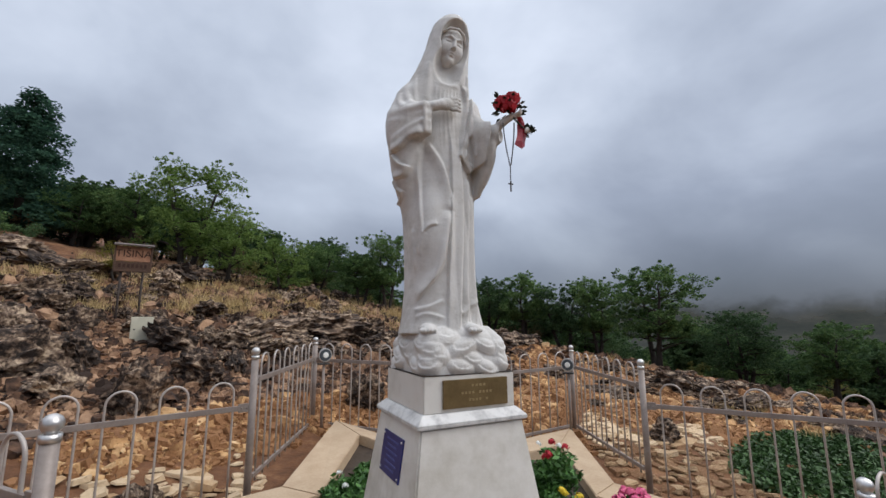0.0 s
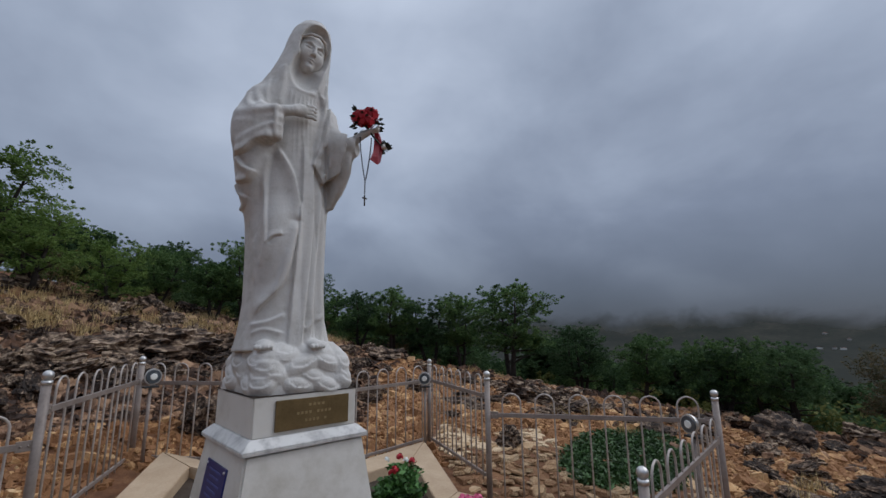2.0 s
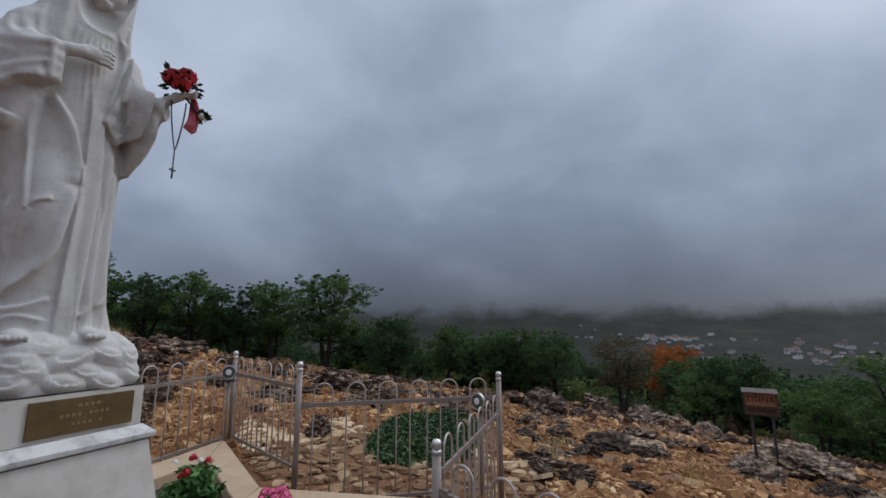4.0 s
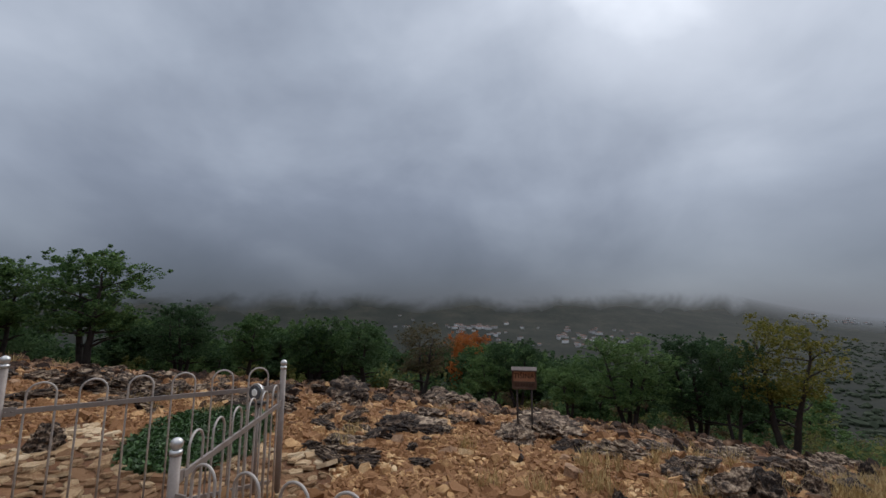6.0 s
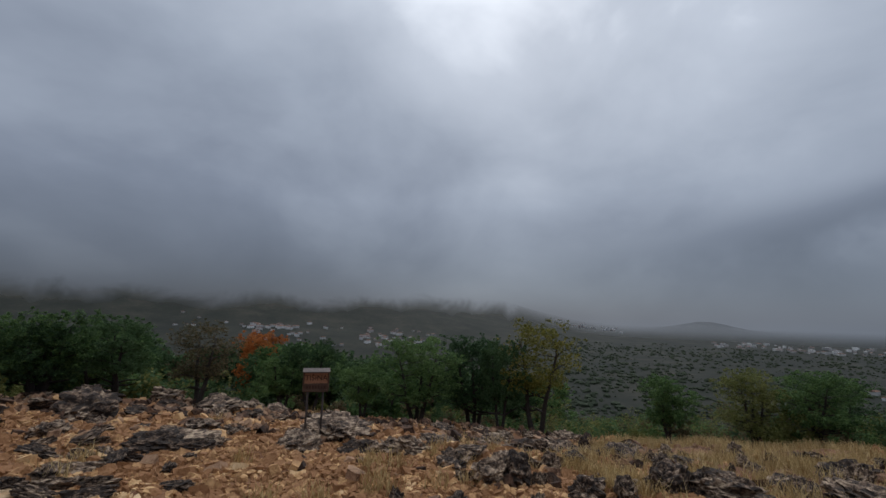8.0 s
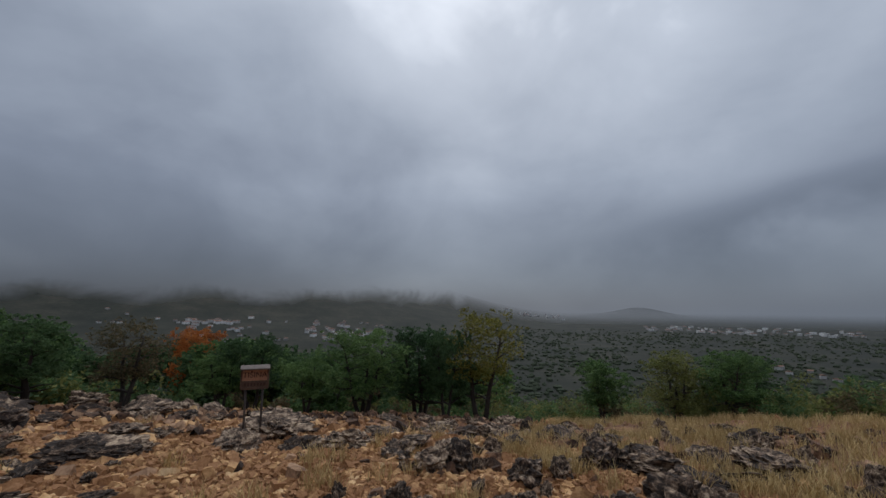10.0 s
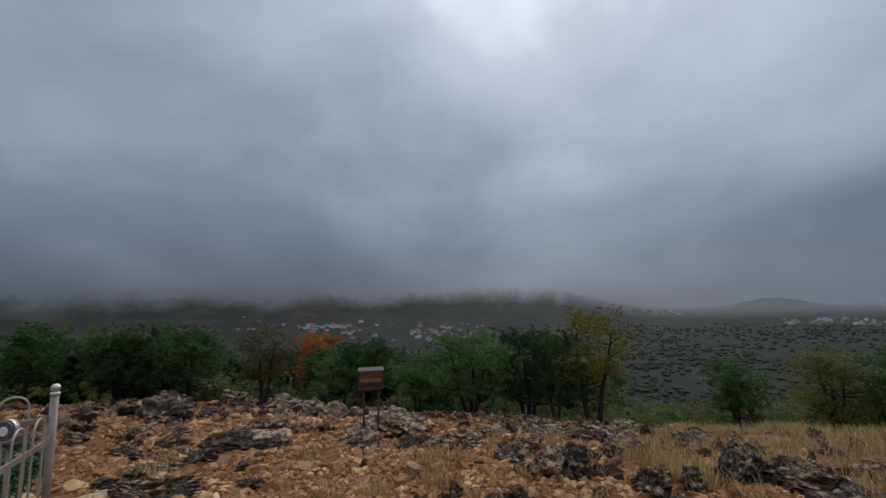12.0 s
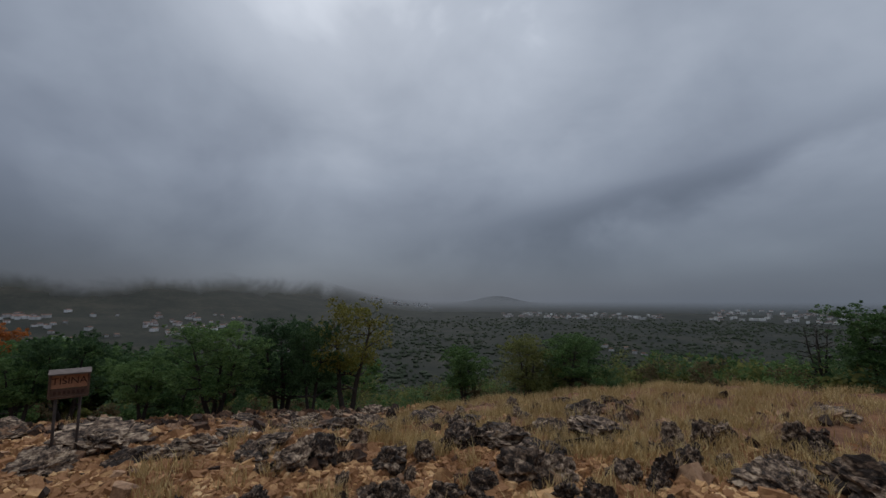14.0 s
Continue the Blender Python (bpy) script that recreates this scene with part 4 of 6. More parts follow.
    clay.fold([(-0.240, -0.205, 2.915), (-0.330, -0.170, 2.870), (-0.440, -0.010, 2.860)], 0.012, 0.026)
    clay.fold([(-0.270, -0.215, 2.79), (-0.345, -0.165, 2.740), (-0.425, -0.040, 2.660)], 0.010, 0.020)
    clay.fold([(0.285, -0.190, 2.72), (0.285, -0.170, 2.58), (0.225, -0.120, 2.42)], 0.014, 0.016)
    clay.fold([(0.225, -0.255, 2.70), (0.235, -0.230, 2.58), (0.205, -0.150, 2.44)], 0.016, 0.018)
    clay.fold([(0.175, -0.230, 2.795), (0.173, -0.230, 2.694), (0.170, -0.180, 2.56)], 0.014, 0.018, -1)
    # feet under the hem
    for x, y, turn in ((-0.225, -0.185, -25), (0.045, -0.235, 5)):
        clay.egg((x, y, 1.455), (0.052, 0.070, 0.034), 0.012, (0, 0, turn))
        for i in range(5):
            o = Matrix.Rotation(radians(turn), 2) @ Vector((-0.040 + 0.020 * i, -0.062 + 0.006 * abs(i - 1)))
            clay.egg((x + o.x, y + o.y, 1.447), (0.011, 0.020, 0.015), 0.004)

    # bank of cloud: a rounded block covered in overlapping scalloped shells
    s, (x, y, z) = clay.patch((-0.36, -0.36, 1.185), (0.36, 0.36, 1.52))
    half = 0.292 - 0.10 * np.clip(z - 1.22, 0, 1) - 1.1 * np.clip(z - 1.37, 0, 1) ** 1.3 - 0.10 * np.clip(1.25 - z, 0, 1)
    block = np.maximum(np.hypot(np.maximum(np.abs(x) - half + 0.09, 0), np.maximum(np.abs(y) - half + 0.09, 0)) - 0.09, np.abs(z - 1.325) - 0.142)
    swell = np.zeros(np.broadcast_shapes(x.shape, y.shape, z.shape), np.float32)
    for tier, level in enumerate((1.232, 1.295, 1.358, 1.420)):
        for face in range(4):
            for k in range(3):
                u = (k + 0.5 * (tier % 2)) / 2.6 * 2 - 1 + rnd.uniform(-0.18, 0.18)
                w = 0.290 - 0.10 * (level - 1.22) - 1.1 * max(0, level - 1.37) ** 1.3
                c = Matrix.Rotation(face * math.pi / 2, 2) @ Vector((max(-1, min(1, u)) * w, -w))
                r, zc, tip = rnd.uniform(0.085, 0.130), level + rnd.uniform(-0.02, 0.02), rnd.uniform(-0.5, 0.5)
                du, dz = (x - c.x) ** 2 + (y - c.y) ** 2, z - zc + tip * ((x - c.x) * math.cos(face * math.pi / 2) + (y - c.y) * math.sin(face * math.pi / 2))
                rho = np.sqrt(du + (1.7 * dz) ** 2) / r
                lips = np.sqrt(du + (1.7 * (dz - 0.30 * r)) ** 2) / r
                step = 1 - np.mod(lips * 1.5, 1.0)
                rise = np.clip(1 - rho * rho, 0, 1) ** 0.75
                swell = np.maximum(swell, (rise * (0.017 + 0.010 * step) * rnd.uniform(0.8, 1.3)).astype(np.float32))
    clay.add(s, (block - swell).astype(np.float32), 0.008)
    v, f = clay.skin()
    hv, hf = head()
    v, f = np.concatenate((v, hv)), np.concatenate((f, hf + len(v)))
    ob = mesh_object("statue", v.tolist(), f.tolist(), M_MARBLE, True)
    ob.matrix_basis = pose(PX, PY, 0.022, 0, 0, PR)
    return tagged(ob, "white marble statue of a robed and veiled standing figure", "statue")


statue()


# ---- trees ----
def leaf_cloud(rnd, centres, per, size, spread, flat=0.75):
    """Small folded leaves scattered round the given centres."""
    verts, faces = [], []
    for (cx, cy, cz, cr) in centres:
        for _ in range(per):
            while True:
                dx, dy, dz = rnd.uniform(-1, 1), rnd.uniform(-1, 1), rnd.uniform(-1, 1)
                q = dx * dx + dy * dy + dz * dz
                if 0.12 < q < 1:
                    break
            p = Vector((cx + dx * cr * spread, cy + dy * cr * spread, cz + dz * cr * spread * flat))
            s = size * rnd.uniform(0.6, 1.3)
            u = Vector((rnd.gauss(0, 1), rnd.gauss(0, 1), rnd.gauss(0, 0.6))).normalized()
            v = u.cross(Vector((rnd.gauss(0, 1), rnd.gauss(0, 1), rnd.gauss(0, 1)))).normalized()
            i = len(verts)
            verts += [p - u * s, p + v * s * 0.5, p + u * s, p - v * s * 0.5]
            faces.append((i, i + 1, i + 2, i + 3))
    return verts, faces


def tree(kind, seed, label, high=1.0, wide=0.8, trunks=2, clear=0.3, leaves=20000, size=0.0120, ragged=1.0):
    """A scrub oak of unit height: crooked stems fork into limbs, each limb carries a lobe of the crown, and twigs break its outline."""
    rnd = random.Random(seed)
    ob = thing("tree", label, "tree", "trees on the hillside", 0, 0, -500)
    bm = bmesh.new()
    lobes = []
    for s in range(trunks):
        a = 2 * math.pi * (s + rnd.uniform(-0.2, 0.2)) / trunks
        x, y, z = 0.025 * math.cos(a), 0.025 * math.sin(a), -0.06
        pts, rad = [(x, y, z)], [0.026 / math.sqrt(trunks) + 0.008]
        n = 7
        for i in range(n):
            x += math.cos(a) * 0.026 * wide + rnd.uniform(-0.018, 0.018)
            y += math.sin(a) * 0.026 * wide + rnd.uniform(-0.018, 0.018)
            z += high * 0.84 / n
            pts.append((x, y, z))
            rad.append(rad[0] * (1 - 0.85 * (i + 1) / n) + 0.002)
        tube(bm, pts, rad, 7)
        b = rnd.uniform(0, 6)
        for i in range(2, n + 1):
            for _ in range(2 if trunks > 1 else 4):
                b += 2.4 + rnd.uniform(-0.5, 0.5)
                p = pts[i]
                t = (p[2] / high - clear) / (1 - clear)
                reach = 0.5 * wide * max(0.12, math.sqrt(max(0.0, 1 - (1.55 * t - 0.45) ** 2))) * rnd.uniform(0.55, 0.85)
                tip = (p[0] * 0.6 + math.cos(b) * reach, p[1] * 0.6 + math.sin(b) * reach, p[2] + reach * rnd.uniform(0.10, 0.45))
                mid = [(u + v) / 2 + rnd.uniform(-0.02, 0.02) for u, v in zip(p, tip)]
                tube(bm, [p, mid, tip], [rad[i] * 0.6, rad[i] * 0.4, 0.0018], 5, False)
                r = rnd.uniform(0.085, 0.135) * (0.6 + 0.5 * wide)
                lobes.append((tip[0], tip[1], min(high - r * 0.8, max(clear * high + r * 0.7, tip[2])), r))
                lobes.append((mid[0], mid[1], max(clear * high + r * 0.6, mid[2] + 0.02), r * 0.8))
        lobes.append((pts[-1][0], pts[-1][1], high * 0.90, 0.10))
    part("trunk", bm, M_BARK, ob, smooth=True)
    if kind == "bare":
        return ob
    # sprays of leaves over the lobes, thinning out towards twigs beyond them
    cs = []
    for x, y, z, r in lobes:
        for k in range(9):
            n = Vector((rnd.gauss(0, 1), rnd.gauss(0, 1), rnd.gauss(0.25, 0.8))).normalized() * r * rnd.uniform(0.55, 1.0)
            cs.append((x + n.x, y + n.y, z + n.z * 0.85, rnd.uniform(0.026, 0.052)))
        for k in range(int(3 * ragged)):
            n = Vector((rnd.gauss(0, 1), rnd.gauss(0, 1), rnd.gauss(0.6, 0.8))).normalized() * r * rnd.uniform(1.05, 1.45)
            cs.append((x + n.x, y + n.y, max(clear * high * 0.9, z + n.z * 0.85), rnd.uniform(0.014, 0.026)))
    v, f = leaf_cloud(rnd, cs, max(12, leaves // len(cs)), size, 1.0)
    mesh_object("crown", v, f, LEAF[kind], parent=ob)
    return ob


def conifer(seed):
    rnd = random.Random(seed)
    ob = thing("tree", "tall dark green conifer behind the rocks", "tree", "trees on the hillside", 0, 0, -500)
    bm = bmesh.new()
    tube(bm, [(0, 0, -0.05), (0.01, 0, 0.5), (0, 0.005, 0.98)], [0.022, 0.014, 0.003], 8)
    part("trunk", bm, M_BARK, ob, smooth=True)
    cs = []
    for k in range(260):
        z = 0.98 * (1 - rnd.random() ** 0.7) + 0.01
        q = (1 - z) ** 0.75 * 0.30 * rnd.uniform(0.45, 1.1)
        a = rnd.uniform(0, 2 * math.pi)
        cs.append((q * math.cos(a), q * math.sin(a), z, rnd.uniform(0.04, 0.075)))
    v, f = leaf_cloud(rnd, cs, 95, 0.012, 1.0)
    mesh_object("crown", v, f, LEAF["pine"], parent=ob)
    return ob


KINDS = {
    "green": [tree("green", 1, "small green oak with crooked dark stems", 1, 0.85, 2, 0.30), tree("green", 2, "small green oak with crooked dark stems", 1, 0.95, 3, 0.26), tree("green", 3, "small green oak with crooked dark stems", 1, 0.8, 2, 0.32)],
    "dark": [tree("dark", 4, "dense dark green scrub oak", 1, 0.85, 3, 0.24), tree("dark", 5, "dense dark green scrub oak", 1, 0.8, 2, 0.30)],
    "light": [tree("light", 6, "bright yellow-green young oak", 1, 0.8, 2, 0.12, 14000)],
    "olive": [tree("olive", 7, "olive-green scrub tree turning yellow", 1, 0.85, 3, 0.12, 15000)],
    "yellow": [tree("yellow", 8, "slender tree with yellowing autumn leaves", 1, 0.66, 2, 0.34, 8500, 0.0115, 2)],
    "brown": [tree("brown", 9, "thin-leaved tree turning brown at the top", 1, 0.75, 2, 0.30, 8500, 0.0115, 2)],
    "orange": [tree("orange", 10, "tree with bright orange autumn leaves", 1, 0.8, 2, 0.12)],
    "pine": [conifer(12)],
    "bare": [tree("bare", 13, "leafless grey shrub with crooked branches", 1, 0.9, 4)],
    # coarser ones for the wood behind and the bushes at its edge
    "wood_green": [tree("green", 14, "green oak in the wood behind the first row", 1, 0.95, 2, 0.22, 5200, 0.021), tree("green", 15, "green oak in the wood behind the first row", 1, 0.85, 2, 0.25, 5200, 0.021)],
    "wood_dark": [tree("dark", 16, "dark green oak in the wood behind the first row", 1, 0.95, 2, 0.22, 5200, 0.021), tree("dark", 17, "dark green oak in the wood behind the first row", 1, 0.85, 3, 0.25, 5200, 0.021)],
}
USED = set()


def plant(kind, x, y, high, wide, rz, sink=0.0):
    """Stands a tree of that kind on the ground; the first stands as built, the next are copies."""
    pool = KINDS[kind]
    src = pool[int(rz) % len(pool)]
    w = max(0.55, min(1.6 if kind == "pine" else 1.15, wide / (0.8 * high)))
    m = pose(x, y, lie(x, y) - sink, 0, 0, rz) @ Matrix.Diagonal((high * w, high * w, high, 1))
    if src.name in USED:
        s = src.scale
        return copy_thing(src, m @ Matrix.Diagonal((1 / s.x, 1 / s.y, 1 / s.z, 1)))
    USED.add(src.name)
    src.matrix_basis = m
    return src


# kind, place, height and width of the trees in front
UPPER_TREES = [
    ("pine", -12.86, 13.01, 5.11, 2.63),
    ("green", -11.05, 13.06, 2.24, 1.44),
    ("green", -9.28, 12.94, 2.96, 2.01),
    ("light", -6.88, 11.87, 4.33, 2.32),
    ("yellow", -7.06, 8.46, 1.11, 1.20),
    ("light", -5.59, 11.29, 2.62, 1.72),
    ("light", -3.70, 10.78, 2.11, 1.78),
    ("green", -2.97, 12.94, 2.14, 1.73),
    ("green", -1.36, 12.08, 2.24, 1.88),
    ("green", -0.50, 12.09, 3.03, 1.53),
    ("dark", 1.27, 12.96, 2.53, 2.08),
    ("dark", 3.54, 13.54, 2.28, 1.94),
    ("green", 4.76, 13.17, 2.69, 2.11),
    ("dark", 6.10, 12.64, 2.73, 1.92),
    ("green", 7.20, 12.11, 3.08, 1.64),
    ("green", 8.16, 10.37, 3.60, 3.15),
    ("dark", 10.75, 9.56, 2.54, 1.83),
    ("green", 11.43, 7.47, 2.35, 2.13),
]
LOWER_TREES = [
    ("green", 12.76, 5.75, 2.39, 2.11),
    ("dark", 13.59, 4.36, 2.49, 2.32),
    ("brown", 13.05, 1.92, 2.44, 1.70),
    ("green", 15.14, 0.07, 1.78, 1.65),
    ("dark", 12.84, 5.91, 2.06, 1.44),
    ("dark", 15.60, -0.79, 2.61, 1.48),
    ("green", 13.79, -2.61, 1.64, 1.36),
    ("green", 13.78, -4.26, 2.79, 3.29),
    ("dark", 14.52, -6.27, 3.19, 2.05),
    ("dark", 12.89, -6.71, 2.82, 1.17),
    ("yellow", 12.58, -7.73, 3.47, 1.93),
    ("green", 11.46, -11.12, 2.00, 1.52),
    ("olive", 10.26, -12.68, 1.99, 1.40),
    ("green", 9.42, -13.54, 1.83, 1.34),
    ("dark", 10.50, -15.15, 2.22, 2.06),
    ("dark", 8.12, -19.28, 1.31, 2.20),
    ("bare", 4.95, -18.49, 2.34, 1.22),
    ("green", 3.49, -17.89, 2.44, 1.58),
]
for i, (kind, x, y, high, wide) in enumerate(UPPER_TREES + LOWER_TREES):
    plant(kind, x, y, high * (0.88 if x < 0 and kind != "pine" else 0.97), wide * (1.9 if kind == "pine" else 1.3), (i * 67) % 360)
# orange tree further down the slope
plant("orange", 21.0, 2.55, 0.62 - lie(21.0, 2.55), 2.4, 40)


def undergrowth():
    """Bushes too close together to tell apart: along the edge of the wood, under the upper trees and just below the crest."""
    rnd = random.Random(35)
    heaps = {"olive": [], "brown": [], "green": [], "dark": []}
    for i in range(230):
        if i < 64:
            head, d, high = rnd.uniform(-74, 8), rnd.uniform(15.5, 20), rnd.uniform(0.5, 1.2)
        elif i < 134:
            head, d, high = rnd.uniform(25, 150), rnd.uniform(14.2, 19), rnd.uniform(0.6, 1.3)
        else:
            head, d, high = rnd.uniform(-84, -12), rnd.uniform(16.5, 27), rnd.uniform(1.1, 2.0)
            high *= 1.0 if head > -50 else 0.75
        x, y = d * math.cos(radians(head)), d * math.sin(radians(head))
        z = lie(x, y)
        heap = heaps[rnd.choice(("green", "dark", "olive", "green", "brown", "brown"))]
        for _ in range(12):
            a, q, t = rnd.uniform(0, 2 * math.pi), high * 0.55 * math.sqrt(rnd.random()), rnd.uniform(0.1, 0.9)
            heap.append((x + q * math.cos(a), y + q * math.sin(a), z + high * t * (1 - 0.45 * (q / (0.55 * high)) ** 2), high * rnd.uniform(0.12, 0.22)))
    for kind, cs in heaps.items():
        v, f = leaf_cloud(rnd, cs, 62, 0.036, 1.0, 0.85)
        tagged(mesh_object("undergrowth", v, f, LEAF[kind]), "low tangled " + {"olive": "olive-yellow", "brown": "brownish"}.get(kind, kind + " green" if kind == "dark" else kind) + " bushes at the edge of the wood", "bushes", kind="stuff")


undergrowth()
# the wood behind the first row
wood = random.Random(21)
for i in range(190):
    head = wood.uniform(-28, 135)
    if -28 < head < -15 and wood.random() < 0.6:
        continue
    d = wood.uniform(17.0, 28)
    if 8 < head < 21 and d < 24:
        continue
    x, y = d * math.cos(radians(head)), d * math.sin(radians(head))
    top = (2.0 + 0.9 * wood.random()) * (1 + 0.02 * (d - 15.5)) if head < 95 else 1.9 + wood.random()
    plant("wood_dark" if wood.random() < 0.6 else "wood_green", x, y, top, 3.0, wood.uniform(0, 359))
for pool in KINDS.values():
    for src in pool:
        if src.name not in USED:
            plant_x, plant_y = -9 - 2.0 * len(USED) % 7, 22 + len(USED) % 5
            src.matrix_basis = pose(plant_x, plant_y, lie(plant_x, plant_y)) @ Matrix.Diagonal((2.5, 2.5, 2.8, 1))
            USED.add(src.name)


# ---- rocks ----
def rock_mesh(seed, sub=3, jag=0.34, name="rock"):
    """A weathered limestone block about one unit across: broken flat faces, clefts and solution pits."""
    rnd = random.Random(seed)
    bm = bmesh.new()
    bmesh.ops.create_icosphere(bm, subdivisions=sub, radius=0.62)
    off = Vector((rnd.uniform(-50, 50), rnd.uniform(-50, 50), rnd.uniform(-50, 50)))
    planes = []
    for k in range(11):
        n = Vector((rnd.gauss(0, 1), rnd.gauss(0, 1), rnd.gauss(0, 0.8))).normalized()
        planes.append((n, rnd.uniform(0.30, 0.50)))
    for v in bm.verts:
        p = v.co.copy()
        for n, q in planes:
            over = p.dot(n) - q
            if over > 0:
                p -= n * over * 0.95
        n = p.normalized()
        q = Vector((p.x, p.y, p.z * 1.7))
        c = noise.voronoi(q * 2.6 + off)[0]
        d = min(0.16, (c[1] - c[0]) * jag * 1.3) - 0.10
        c = noise.voronoi(q * 6.5 - off)[0]
        d += min(0.07, (c[1] - c[0]) * 0.30) - 0.04
        d += noise.fractal(p * 5 + off, 1.0, 2.0, 3) * 0.035
        v.co = p + n * d
    me = bpy.data.meshes.new(name)
    bm.to_mesh(me)
    bm.free()
    me.materials.append(M_ROCK)
    return me


ROCKS = [rock_mesh(100 + k, 4) for k in range(9)]
# place, width and height of the larger boulders
BANK_ROCKS = [
    (-5.02, 3.16, 1.10, 0.69),
    (-4.78, 3.65, 1.06, 0.72),
    (-5.95, 4.04, 0.95, 0.63),
    (-4.27, 2.49, 0.91, 0.43),
    (-3.42, 2.49, 0.81, 0.72),
    (-3.16, 3.53, 0.84, 0.50),
    (-4.10, 4.78, 1.19, 0.55),
    (-3.24, 5.65, 1.46, 0.52),
    (-2.70, 6.40, 1.50, 0.46),
    (-1.76, 7.13, 1.77, 0.57),
    (-1.10, 7.68, 1.21, 0.54),
    (-0.98, 3.54, 0.72, 0.52),
    (-2.54, 0.97, 0.41, 0.35),
    (-2.35, 1.02, 0.27, 0.22),
    (-9.45, 8.60, 1.61, 0.67),
    (-8.51, 8.24, 1.97, 0.52),
    (-7.82, 8.59, 1.91, 0.48),
    (-7.13, 5.90, 1.22, 0.51),
    (-6.61, 6.56, 0.78, 0.39),
    (-6.10, 9.99, 1.73, 0.63),
    (-6.18, 8.92, 1.15, 0.57),
    (3.25, 9.27, 1.14, 0.49),
    (5.25, 5.70, 1.07, 0.53),
]
LEDGE_ROCKS = [
    (6.12, 5.50, 1.06, 0.47),
    (6.25, 4.68, 0.85, 0.37),
    (11.24, 3.57, 1.21, 0.74),
    (13.70, 3.03, 1.26, 0.70),
    (3.15, 2.90, 0.46, 0.42),
    (5.93, 5.33, 0.74, 0.56),
    (9.35, 2.43, 1.29, 0.64),
    (13.18, 1.50, 1.44, 0.57),
    (11.28, 0.01, 0.89, 0.42),
    (7.30, 0.07, 0.94, 0.37),
    (8.87, -2.38, 1.28, 0.48),
    (7.57, -3.82, 0.91, 0.42),
    (11.97, 3.73, 1.27, 0.57),
    (11.70, 2.00, 0.98, 0.39),
    (12.20, 0.96, 1.41, 0.62),
    (13.90, 0.68, 1.02, 0.54),
    (7.47, -0.06, 1.25, 0.29),
    (7.75, -2.96, 0.78, 0.44),
    (8.59, -2.44, 0.86, 0.43),
    (7.56, -3.83, 0.86, 0.34),
    (7.56, -3.45, 0.67, 0.40),
    (5.58, -4.73, 0.65, 0.43),
    (5.54, -5.06, 0.58, 0.45),
]
CREST_ROCKS = [
    (4.98, -5.74, 0.66, 0.43),
    (5.17, -6.86, 0.77, 0.46),
    (5.06, -7.38, 0.49, 0.31),
    (4.76, -7.50, 0.73, 0.43),
    (7.90, -6.67, 0.84, 0.29),
    (8.04, -7.85, 0.87, 0.26),
    (8.63, -6.14, 1.02, 0.32),
    (3.89, -5.87, 0.55, 0.30),
    (3.73, -6.24, 0.43, 0.26),
    (3.64, -6.80, 0.71, 0.55),
    (3.58, -7.19, 0.60, 0.37),
    (3.14, -7.79, 0.46, 0.41),
    (2.84, -8.48, 0.40, 0.35),
    (4.41, -8.90, 1.05, 0.37),
    (2.03, -8.60, 0.71, 0.26),
    (1.38, -9.01, 0.98, 0.49),
    (1.76, -8.60, 0.34, 0.25),
    (5.12, -7.37, 0.85, 0.32),
    (2.71, -9.04, 0.42, 0.22),
    (2.98, -12.84, 0.88, 0.18),
    (7.66, -1.87, 0.75, 0.38),
    (6.82, -4.48, 0.84, 0.38),
]


def put_rock(x, y, w, h, k, label="grey weathered limestone boulder on the stony slope", deep=1.0, name="boulder"):
    ob = new(name, ROCKS[k % len(ROCKS)])
    rnd = random.Random(k * 13 + 5)
    s = w * 0.74
    ob.matrix_basis = pose(x, y, lie(x, y) + h * 0.26, rnd.uniform(-18, 18), rnd.uniform(-18, 18), rnd.uniform(0, 360)) @ Matrix.Diagonal((s, s * deep * rnd.uniform(0.7, 1.1), h * 1.12, 1))
    return tagged(ob, label, "rock", "limestone boulders on the hillside")


for k, (x, y, w, h) in enumerate(BANK_ROCKS + LEDGE_ROCKS + CREST_ROCKS):
    put_rock(x, y, w * (1.0 if x < 3 and y > 0 else 1.12), h * (0.72 if k >= 23 and y > -4.4 else 0.88), k)
more = random.Random(77)
# the broken bank above the fence and the ledges along the wood
for k in range(210):
    head = more.uniform(-62, 150)
    d = more.uniform(5.5, 13) if head > 55 else more.uniform(8.5, 13.5)
    x, y = d * math.cos(radians(head)), d * math.sin(radians(head))
    if math.hypot(x, y) < 4.6 or (127 < head < 142 and d < 7.2):
        continue
    w = more.uniform(0.2, 0.75) * (1.2 if head > 80 else 1.0)
    put_rock(x, y, w * (1.15 if head > 62 else 1.3), w * (more.uniform(0.3, 0.6) if head > 62 else more.uniform(0.18, 0.36)), 200 + k)
# stones standing out of the grass along the crest
for k in range(95):
    head, d = more.uniform(-84, -32), more.uniform(5.6, 12.5)
    w = more.uniform(0.16, 0.50)
    put_rock(d * math.cos(radians(head)), d * math.sin(radians(head)), w, w * more.uniform(0.45, 0.85), 700 + k, "grey weathered limestone stone standing in dry grass", 0.9, "boulder")
